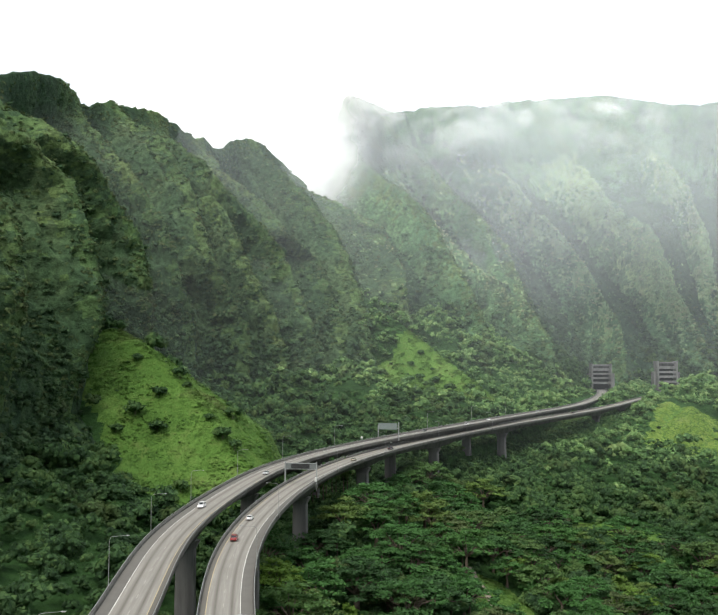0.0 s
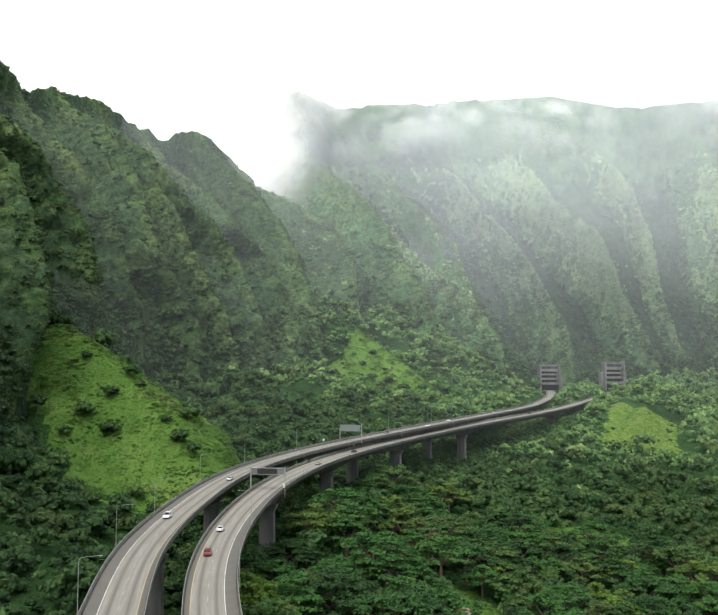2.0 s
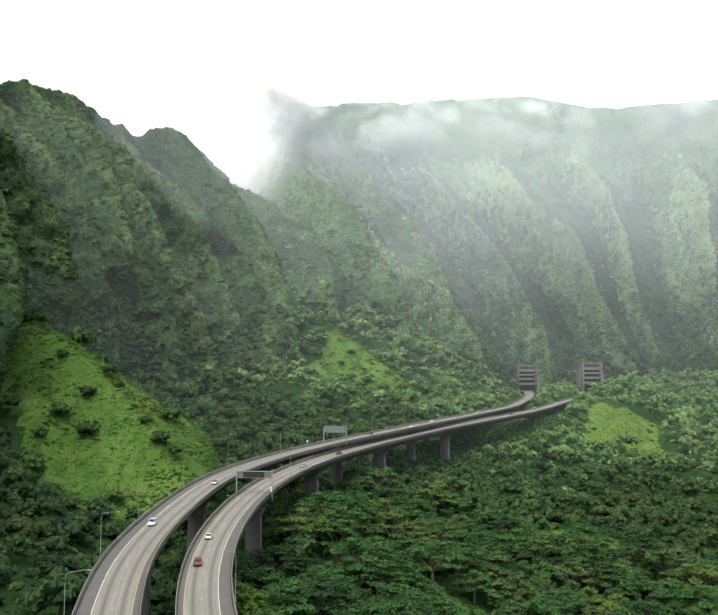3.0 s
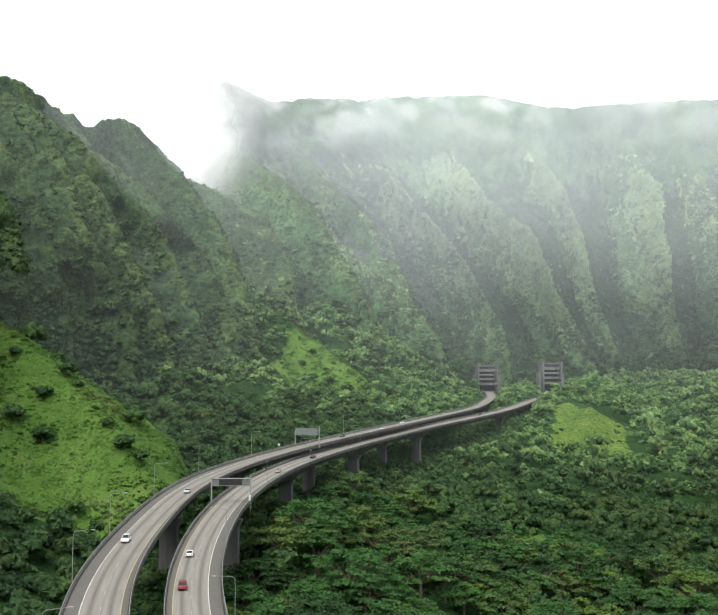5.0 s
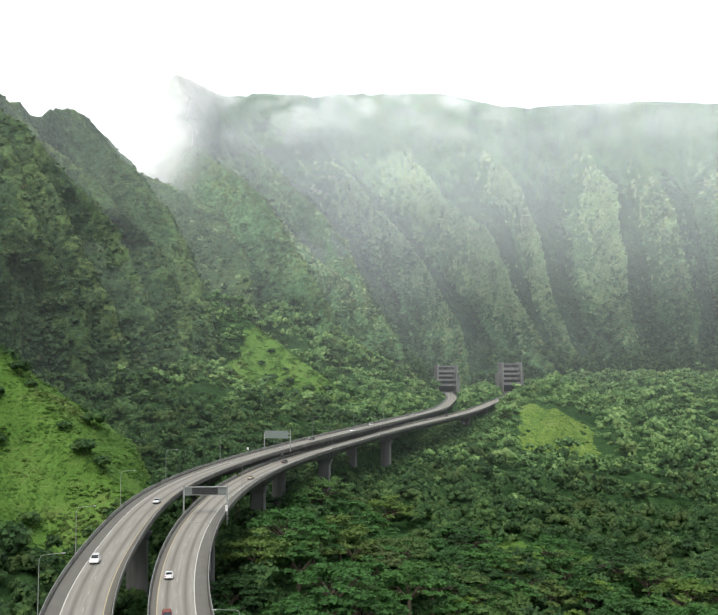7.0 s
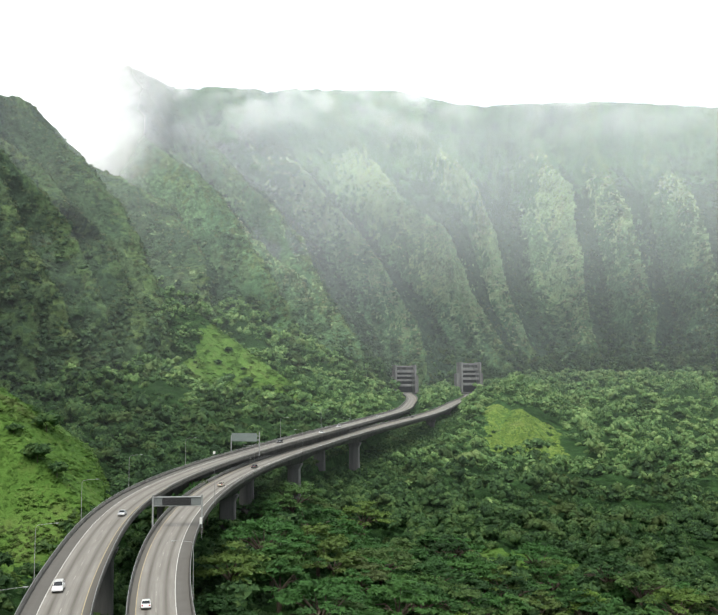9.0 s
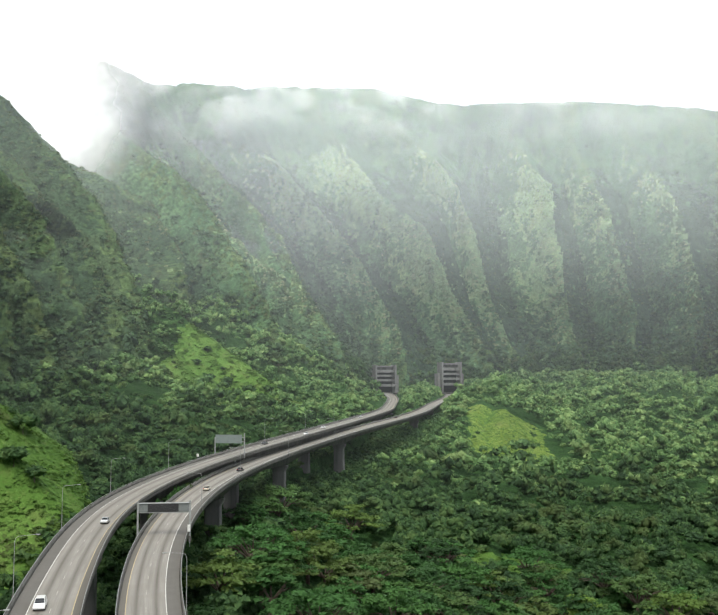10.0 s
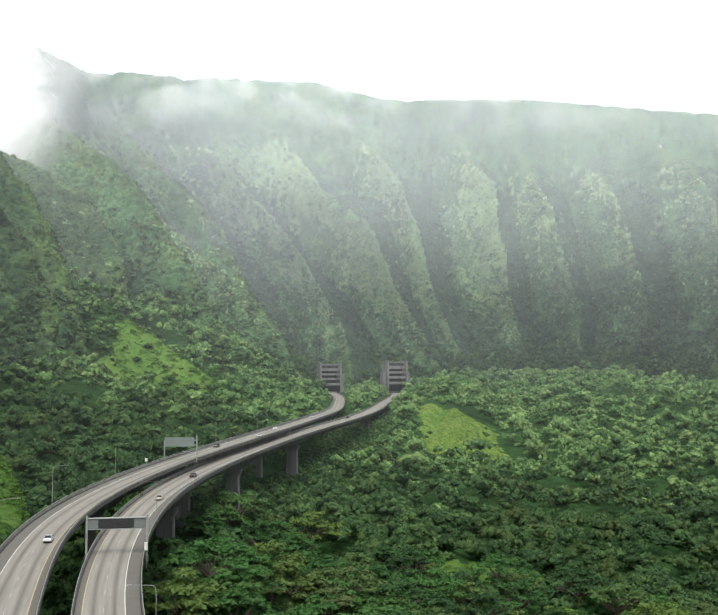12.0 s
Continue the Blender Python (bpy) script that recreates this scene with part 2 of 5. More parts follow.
STEEL = plain("galvanised_steel", (0.30, 0.31, 0.30), 0.6, 0.4)
SIGN_BACK = plain("dull_grey_sign_back", (0.17, 0.185, 0.18), 0.6, 0.3)
SIGN_PALE = plain("pale_grey_green_sign_back", (0.17, 0.205, 0.195), 0.6, 0.2)
DARK_PANEL = plain("dark_sign_face", (0.035, 0.035, 0.036), 0.6)
BARK = plain("grey_brown_bark", (0.10, 0.08, 0.06), 0.9, 0, 0.2, 0.3, 3.0)
RUBBER = plain("black_rubber", (0.02, 0.02, 0.02), 0.85)
GLASS = plain("dark_tinted_glass", (0.015, 0.018, 0.02), 0.12, 0, 0.6)
VOID = plain("tunnel_shade_black", (0.02, 0.02, 0.02), 0.95)
PAINT_WHITE = plain("white_road_paint", (0.52, 0.52, 0.48), 0.7, 0, 0.3, 0.2, 1.0)
PAINT_YELLOW = plain("faded_yellow_road_paint", (0.37, 0.30, 0.16), 0.7, 0, 0.3, 0.2, 1.0)
PAINT_WORN = plain("worn_lane_paint", (0.30, 0.285, 0.25), 0.7, 0, 0.3, 0.2, 1.0)
LAMP_GLASS = plain("frosted_lamp_cover", (0.65, 0.65, 0.62), 0.4)


# ---- the two carriageways ----
KNOTS = (100, 180, 260, 340, 420, 500, 600, 700, 800, 900, 1000, 1120, 1240)
WEST_X = (-39.5, -43.9, -50.4, -46.6, -33.6, -3.0, 51.1, 106.4, 156.7, 201.8, 239.0, 281.0, 311.0)
EAST_X = (-13.0, -24.4, -32.5, -29.9, -16.6, 9.7, 60.0, 118.1, 180.1, 235.4, 283.8, 343.9, 396.0)
Z_KNOTS = (100, 400, 700, 1000, 1240)
WEST_Z = (73.3, 82.2, 92.7, 98.5, 108.0)
EAST_Z = (67.4, 79.0, 89.4, 98.6, 106.5)
HALF = 6.0


def deck_line(xs, zs, y):
    return np.stack([spline(KNOTS, xs, y), y, spline(Z_KNOTS, zs, y)], -1)


def line_frame(xs, zs, y):
    """Point, unit direction and unit right-hand side of a carriageway at y."""
    p, q = deck_line(xs, zs, np.array([y - 1.0, y + 1.0]))
    d = Vector(q - p).normalized()
    r = Vector((d.y, -d.x, 0)).normalized()
    return Vector((p + q) / 2), d, r


ROAD_Y = np.linspace(-60, 1236, 649)
ROADS = {"west": deck_line(WEST_X, WEST_Z, ROAD_Y), "east": deck_line(EAST_X, EAST_Z, ROAD_Y)}


def road_gap(x, y):
    """Distance across to the nearer carriageway's middle, and its height there."""
    x, y = np.asarray(x, float), np.asarray(y, float)
    best, height = np.full(x.shape, 1e9), np.zeros(x.shape)
    for line in ROADS.values():
        cx = np.interp(y, line[:, 1], line[:, 0])
        slope = np.interp(y, line[:, 1], np.gradient(line[:, 0], line[:, 1]))
        d = np.abs(x - cx) / np.sqrt(1 + slope**2)
        d = np.where(y > 1236, np.hypot(d, y - 1236), d)
        z = np.interp(y, line[:, 1], line[:, 2])
        height = np.where(d < best, z, height)
        best = np.minimum(best, d)
    return best, height


# ---- the ground ----
HILL_2 = ((50, 985, 172), (134, 888, 97))
HILL_3 = ((322, 930, 99), (256, 775, 66))


def hill(x, y, ends, front, back):
    """A spur that falls away on both sides of its crest: height, place along the crest, distance in front of it."""
    (ax, ay, az), (bx, by, bz) = ends
    length = math.hypot(bx - ax, by - ay)
    ux, uy = (bx - ax) / length, (by - ay) / length
    along = (x - ax) * ux + (y - ay) * uy
    side = (x - ax) * uy - (y - ay) * ux
    t = along / length
    z = az + (bz - az) * np.clip(t, -0.5, 1.0) - np.where(side > 0, front * side, -back * side) - np.maximum(along - length, 0) * 0.9
    return z + 3 * (fbm(x / 14, y / 14) - 0.5), t, side


def grass_nose(x, y):
    """The grassy nose beside the near bend: one face to the south, one to the east, steep behind."""
    south, east = 82 + 0.93 * (y - 431), 91 - 0.72 * (x + 45)
    z = np.minimum(np.minimum(south, east), 158) - 0.95 * np.maximum(y - 505 - 0.12 * (x + 90), 0)
    return z - 1.3 * np.maximum(x + 47, 0) + 6.5 * (fbm(x / 17, y / 17) - 0.5)


def ground_z(x, y):
    x, y = np.asarray(x, float), np.asarray(y, float)
    u, v = np.clip(x, -190, 520) / 100, (np.clip(y, 120, 1250) - 600) / 100
    z = 86.3 - 26.2 * u + 17.3 * v - 0.2 * u * u + 4.5 * u * v - 0.76 * v * v - 1.96 * u * u * v + 1.26 * u * v * v - 0.52 * v**3 + 1.15 * u**3
    z = z - 8 + 9 * (fbm(x / 60, y / 60) - 0.5) + 3 * (fbm(x / 15, y / 15) - 0.5)
    z = z + 11 * np.exp(-(((x - 6) / 34) ** 2) - ((y - 430) / 55) ** 2)
    z = np.where(x < -20, np.maximum(z, grass_nose(x, y)), z)
    for ends, front, back in ((HILL_2, 0.5, 1.0), (HILL_3, 0.3, 0.6)):
        h, t, _ = hill(x, y, ends, front, back)
        z = np.maximum(z, h)
    # banks that climb from the road towards the mountain
    west_x, west_z = np.interp(y, ROAD_Y, ROADS["west"][:, 0]), np.interp(y, ROAD_Y, ROADS["west"][:, 2])
    east_x, east_z = np.interp(y, ROAD_Y, ROADS["east"][:, 0]), np.interp(y, ROAD_Y, ROADS["east"][:, 2])
    d = np.maximum(0.87 * (west_x - x) - 9, 0)
    k = np.interp(y, [600, 700, 760, 920, 1030, 1120], [-0.1, 0.08, 0.2, 0.28, 0.62, 0.7])
    bank = west_z - np.interp(y, [640, 760], [16, 9]) + k * np.minimum(d, 150) - 0.3 * np.maximum(d - 150, 0) + 8 * (fbm(x / 30, y / 30, 1.0) - 0.5)
    z = np.where((x < west_x) & (y > 610), np.maximum(z, bank), z)
    d = np.maximum(0.87 * (x - east_x) - 9, 0)
    k = np.interp(y, [850, 930, 1100], [-0.4, 0.4, 0.5])
    bank = east_z - 8 + k * np.minimum(d, 34) - 0.5 * np.maximum(d - 34, 0) + 8 * (fbm(x / 30, y / 30, 1.0) - 0.5)
    z = np.where((x > east_x) & (y > 850), np.maximum(z, bank), z)
    gap, road = road_gap(x, y)
    room = np.where(y > 1090, 0.7, np.where(y > 980, 2.5, 8.0))
    z = np.minimum(z, road - room + 0.75 * np.maximum(gap - 8.5, 0))
    far = smooth(700, 1800, np.abs(x - 150)) + smooth(900, 2200, np.abs(y - 500))
    return z * (1 - np.clip(far, 0, 1)) + 30 * np.clip(far, 0, 1)


def track_x(y):
    return 49.0 + 0.0021 * (np.asarray(y, float) - 430) ** 2


def grass_at(x, y):
    """How surely open grass covers a place, about 0 to 1."""
    edge = 10 * (fbm(x / 16, y / 16) - 0.5)
    out = np.zeros(np.shape(x))
    nose = (x > np.maximum(-110 - 0.7 * (y - 431), -142) + 3.2 * edge) & (x < -36) & (y > 409 + 2.5 * edge) & (y < 507 + 0.12 * (x + 90))
    out = np.maximum(out, nose * 1.0)
    _, t, s = hill(x, y, HILL_2, 0.5, 1.0)
    out = np.maximum(out, ((s > -4) & ((s < 14 + 175 * np.clip(t, 0, 0.6) + 2 * edge) | ((s < 125) & (t > 0.15) & (t < 0.9) & (fbm(x / 18, y / 18, 7.7) < 0.46))) & (t > 0.0) & (t < 1.05 + 0.02 * edge) & (fbm(x / 20, y / 20, 7.7) < np.interp(s, [8, 40, 110], [0.95, 0.76, 0.58]))) * 1.0)
    _, t, s = hill(x, y, HILL_3, 0.3, 0.6)
    out = np.maximum(out, ((np.abs(s) < 30 + 2 * edge) & (t > 0.1) & (t < 1.0)) * 1.0)
    gap, _ = road_gap(x, y)
    out = out * (gap > 13 + 1.0 * edge)
    lawn = ((x - 150) / 34) ** 2 + ((y - 548) / 16) ** 2 + 0.05 * edge
    lawn = np.minimum(lawn, ((x - track_x(y) - 6) / 13) ** 2 + ((y - 390) / 34) ** 2 + 0.05 * edge)
    return np.maximum(out, (lawn < 1) * 1.0)


def grass_near(x, y, reach=4.0):
    return np.max([grass_at(x + reach * a, y + reach * b) for a, b in ((0, 0), (1, 0), (-1, 0), (0, 1), (0, -1))], axis=0)


def graded(lo, hi, step, far, grow=1.22):
    """Even steps from lo to hi, then growing ones out to far on both sides."""
    core = list(np.arange(lo, hi + step / 2, step))
    a, s = [], step
    while (a[-1] if a else core[-1]) < far:
        s *= grow
        a.append((a[-1] if a else core[-1]) + s)
    b, s = [], step
    while (b[-1] if b else core[0]) > -far:
        s *= grow
        b.append((b[-1] if b else core[0]) - s)
    return np.array(b[::-1] + core + a)


def grid_faces(nu, nv):
    i = np.arange((nu - 1) * (nv - 1))
    a = (i // (nv - 1)) * nv + i % (nv - 1)
    return np.stack([a, a + nv, a + nv + 1, a + 1], -1)


gx, gy = graded(-190, 430, 4.0, 4400), graded(150, 1240, 4.0, 4400)
X, Y = np.meshgrid(gx, gy, indexing="ij")
Z = ground_z(X, Y)
faces = grid_faces(len(gx), len(gy))
cx, cy = X.ravel()[faces].mean(1), Y.ravel()[faces].mean(1)
ground = new("ground", raw_mesh("ground", np.stack([X, Y, Z], -1).reshape(-1, 3), faces, [EARTH, GRASS], (grass_at(cx, cy) > 0.5).astype(int), True))
tagged(ground, "green valley floor of undergrowth with bright grassy spurs", "ground", "", "structure")


ty = np.arange(352, 428, 3.0)
rows = [np.stack([track_x(ty) + a, ty, ground_z(track_x(ty) + a, ty) + h], -1) for a, h in ((-1.5, 0.25), (-0.7, 0.36), (0.0, 0.44), (0.7, 0.36), (1.5, 0.25))]
track = new("road", raw_mesh("road", np.stack(rows, 1).reshape(-1, 3), grid_faces(len(ty), 5)[:, ::-1], TRACK, None, True))
tagged(track, "narrow dusty service track through the valley grass", "track", "", "structure")


# ---- the mountain wall: foot, middle and crest, station by station ----
FOOT = ((-140, 60, 62), (-142, 250, 78), (-136, 400, 95), (-126, 540, 118), (-108, 680, 125), (-72, 765, 125), (-44, 850, 130), (0, 958, 146), (66, 1038, 143),
        (116, 1022, 144), (150, 1060, 146), (238, 1160, 138), (315, 1285, 128), (425, 1315, 134), (560, 1300, 145), (720, 1250, 150), (900, 1050, 140), (1000, 700, 110))
MIDDLE = ((-185, 60, 170), (-172, 260, 185), (-166, 430, 184), (-156, 580, 203), (-145, 740, 235), (-110, 870, 245), (-78, 965, 252), (-34, 1045, 250), (50, 1135, 255),
          (108, 1215, 275), (165, 1330, 275), (265, 1420, 295), (385, 1510, 290), (490, 1530, 325), (660, 1580, 330), (860, 1400, 340), (1060, 1150, 330), (1200, 720, 280))
CREST = ((-240, 60, 280), (-238, 280, 280), (-236, 470, 288), (-222, 655, 330), (-222, 850, 360), (-190, 980, 386), (-157, 1060, 372), (-125, 1142, 416), (-50, 1290, 372),
         (-22, 1530, 578), (60, 1560, 561), (220, 1690, 618), (400, 1750, 645), (600, 1710, 614), (770, 1700, 633), (1000, 1620, 620), (1250, 1350, 560), (1450, 750, 500))
STATIONS = np.arange(len(FOOT))
RAIL = [[spline(STATIONS, np.array(line)[:, a], np.linspace(0, len(FOOT) - 1, 1601)) for a in range(3)] for line in (FOOT, MIDDLE, CREST)]
RAIL = np.array(RAIL).transpose(0, 2, 1)
STEPS = np.linalg.norm(np.diff(RAIL[1], axis=0), axis=1)
ARC = np.concatenate([[0], np.cumsum(STEPS)])


# ---- spurs of the wall ----
SPURS = []


def spur(line, stands, steep, left, right, pale=0.0):
    """One spur. line: (height, metres along) down its crest; how far the crest stands out, steepness, width of both flanks, how much pale fern."""
    SPURS.append((np.array(line), stands, steep, left, right, pale))


spur(((0.95, 235), (0.50, 262), (0.10, 250)), 32, 60, 80, 40)
spur(((0.95, 318), (0.50, 345), (0.10, 330)), 36, 60, 80, 40)
spur(((0.97, 388), (0.80, 412), (0.65, 448), (0.45, 446), (0.05, 418)), 46, 96, 84, 48)
spur(((0.95, 452), (0.80, 474), (0.65, 518), (0.50, 540), (0.22, 548), (0.05, 575)), 46, 96, 86, 46)
spur(((0.88, 590), (0.50, 628), (0.15, 655)), 30, 78, 60, 44)
spur(((0.97, 690), (0.81, 717), (0.55, 714), (0.39, 710), (0.17, 744)), 46, 96, 88, 48)
spur(((0.80, 785), (0.40, 806), (0.05, 850)), 28, 78, 60, 44)
spur(((0.90, 772), (0.70, 806), (0.55, 850), (0.45, 872), (0.28, 884), (0.05, 905)), 46, 92, 84, 48)
spur(((0.84, 872), (0.54, 909), (0.45, 957), (0.26, 960), (0.08, 972)), 46, 92, 80, 46, 0.05)
spur(((0.97, 1010), (0.60, 1034), (0.25, 1018)), 28, 74, 64, 46)
spur(((0.90, 1092), (0.69, 1120), (0.48, 1103), (0.28, 1083), (0.10, 1078)), 46, 92, 76, 44, 0.2)
spur(((0.84, 1176), (0.64, 1228), (0.45, 1238), (0.20, 1260)), 38, 84, 84, 50, 0.05)
spur(((0.64, 1262), (0.53, 1326), (0.42, 1384), (0.26, 1446), (0.10, 1474)), 44, 92, 116, 54, 0.35)
spur(((0.94, 1330), (0.72, 1398), (0.55, 1442)), 22, 66, 80, 46, 0.2)
spur(((0.93, 1480), (0.79, 1484), (0.67, 1527), (0.51, 1612), (0.30, 1677), (0.12, 1702)), 44, 98, 132, 58, 0.6)
spur(((0.92, 1615), (0.80, 1648), (0.70, 1674), (0.59, 1737), (0.41, 1788), (0.18, 1838), (0.02, 1848)), 44, 100, 122, 60, 1)
spur(((0.92, 1690), (0.84, 1731), (0.72, 1797), (0.55, 1863), (0.28, 1893), (0.00, 1902)), 42, 98, 92, 54, 0.8)
spur(((0.90, 1900), (0.73, 1989), (0.47, 2016), (0.00, 2022)), 42, 98, 110, 58, 0.8)
for at in (2012, 2120, 2260, 2400):
    spur(((0.90, at), (0.65, at + 74), (0.17, at + 128)), 40, 86, 102, 46, 0.4)


def spurred(s, v):
    """How far the wall stands out at a place, nearness to a spur's crest, pale fern on the flank coloured as lit, and
    the side coloured dark.
    """
    s = s + 9 * (vnoise(s / 34, v * 9.0, 6.1) - 0.5) + 5 * (vnoise(s / 13, v * 24.0, 1.7) - 0.5)
    out, near, fern, dark_side = np.full(np.shape(s), -52.0), np.zeros(np.shape(s)), np.zeros(np.shape(s)), np.ones(np.shape(s))
    for line, high, steep, left, right, pale in SPURS:
        vs, ss = line.T
        d = s - np.interp(v, vs[::-1], ss[::-1])
        away = np.where(d < 0, -d / left, d / right)
        h = high - steep * np.sqrt(away**2 + 0.006) - 1.3 * high * smooth(vs[0] - 0.22, vs[0] + 0.14, v)
        over = h > out
        near = np.where(over, np.clip(1 - away, 0, 1), near)
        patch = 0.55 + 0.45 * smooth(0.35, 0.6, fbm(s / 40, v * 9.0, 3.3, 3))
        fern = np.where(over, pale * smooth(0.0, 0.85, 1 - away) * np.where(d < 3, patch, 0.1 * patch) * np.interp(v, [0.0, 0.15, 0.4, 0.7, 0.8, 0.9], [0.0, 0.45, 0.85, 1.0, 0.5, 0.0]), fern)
        dark_side = np.where(over, np.where(d < 3, smooth(0.55, 0.95, away), 1.0), dark_side)
        out = np.maximum(out, h)
    out = np.maximum(out, np.interp(v, [-0.1, 0.02, 0.18, 0.45], [12.0, 4.0, -16.0, -52.0]))
    return out, near, fern, dark_side


# the skyline's small rises and notches: metres along, metres up
TRIM_S = (440, 520, 570, 610, 690, 780, 830, 872, 886, 915, 950, 985, 1030, 1110, 1190, 1215, 1245, 1280, 1320, 1370, 1420, 1500, 1600, 1640, 1690, 1760, 1850, 1950)
TRIM_Z = (-9, 2, 7, -3, 9, 4, -3, 3, 12, 5, 1, -13, -5, 14, 40, 12, -4, -9, -4, 2, 11, -9, -11, -6, 8, 3, 6, 0)


def wall_point(s, v, ridge=False):
    """A place on the mountain: s metres along it, v from 0 at its foot to 1 at its crest and on down behind. ridge: also how near a spur's crest it is."""
    s, v = np.asarray(s, float), np.asarray(v, float)
    f, m, c = ([np.interp(s, ARC, RAIL[k][:, a]) for a in range(3)] for k in range(3))
    f, m, c = (np.stack(q, -1) for q in (f, m, c))
    w = np.clip(v, 0.0, 1.0)[..., None]
    p = f * (1 - w) * (1 - 2 * w) + m * 4 * w * (1 - w) + c * w * (2 * w - 1)
    out = f - c
    out[..., 2] = 0
    depth = np.linalg.norm(out, axis=-1, keepdims=True)
    out = out / depth
    past = np.maximum(v - 1, 0)[..., None]
    under = np.maximum(-v, 0)[..., None]
    p = p + out * under * 260 - np.array([0, 0, 1.0]) * under * 190
    p = p - out * past * 300 - np.array([0, 0, 1.0]) * past * 420
    big = np.clip(depth[..., 0] / 150, 0.8, 2.2)
    stand, near, fern, dark_side = spurred(s, v)
    low = smooth(640, 760, s)
    reach = smooth(1.02, 0.80, v) * (0.35 * low + (1 - 0.35 * low) * (low * smooth(-0.16, 0.12, v) + (1 - low) * smooth(-0.02, 0.42, v)))
    rib = ridged(s / 24 + 2.2 * v, v * 2.6, 0.3, 3) - 0.62
    far = smooth(1050, 1250, s)
    along = s / (37 + 11 * far) + (3.0 - 2.7 * far) * v + 0.7 * (vnoise(s / 45, v * 5.0, 8.8) - 0.5)
    along = along - np.floor(along)
    flute = np.minimum(along / 0.68, (1 - along) / 0.32) * (0.35 + 0.9 * vnoise(s / 37, v * 2.0, 1.2))
    q = p + out * (stand * reach)[..., None]
    lump = fbm(q[..., 0] / 15, q[..., 1] / 15, q[..., 2] / 15, 3) - 0.5
    grit = fbm(q[..., 0] / 6.5, q[..., 1] / 6.5, q[..., 2] / 6.5, 2) - 0.5
    push = reach * (stand + 13 * np.sqrt(big) * rib * (1.15 - 0.8 * near) + (15 + 7 * far) * (flute - 0.4) * (1.1 - 0.8 * near)) + (9 * np.sqrt(big) * lump + 6 * grit) * (0.3 + 0.7 * reach)
    p = p + out * push[..., None]
    top = smooth(0.6, 1.0, v)
    p[..., 2] += top * (np.interp(s, TRIM_S, TRIM_Z) + 5 * (fbm(s / 26, 1.5 + 0 * s, 0.7, 3) - 0.5) + 3 * (vnoise(s / 6, 0 * s, 2.2) - 0.5)) + 5 * lump + 2.5 * grit
    return (p, near, fern, dark_side) if ridge else p


rng_cover = np.random.RandomState(5)
su = np.arange(0, ARC[-1], 3.6)
vv = np.concatenate([np.linspace(-0.35, 0.0, 13)[:-1], np.linspace(0, 1, 130), np.linspace(1.02, 1.6, 14)])
S, V = np.meshgrid(su, vv, indexing="ij")
P, crest, pale, dark_side = wall_point(S, V, True)
pale, dark_side, crest = pale[:-1, :-1], dark_side[:-1, :-1].ravel(), crest[:-1, :-1].ravel()
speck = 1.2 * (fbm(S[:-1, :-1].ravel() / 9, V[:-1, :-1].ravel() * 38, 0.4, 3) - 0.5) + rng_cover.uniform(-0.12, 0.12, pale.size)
# Colour carries light and shade: pale lit flanks, bright crests, dark gullies.
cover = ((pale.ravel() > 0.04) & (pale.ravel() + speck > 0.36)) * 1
cover = np.where((cover == 0) & (crest * (1 - dark_side) + 0.9 * speck > 0.82), 3, cover)
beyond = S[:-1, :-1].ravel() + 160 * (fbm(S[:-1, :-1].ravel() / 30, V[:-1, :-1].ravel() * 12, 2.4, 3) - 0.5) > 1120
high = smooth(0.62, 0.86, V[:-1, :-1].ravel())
cover = np.where((cover == 0) & beyond & (dark_side * (1 - high) + 0.55 * high + speck < 0.72), 2, cover)
cover = np.where((beyond | (dark_side + 0.5 * speck > 0.9)) & (cover == 0), 4, cover)
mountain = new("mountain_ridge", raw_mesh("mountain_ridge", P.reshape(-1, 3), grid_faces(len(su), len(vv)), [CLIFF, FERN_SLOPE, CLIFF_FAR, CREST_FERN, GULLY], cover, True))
tagged(mountain, "steep fluted mountain wall covered in green fern and scrub", "mountain", "", "structure")


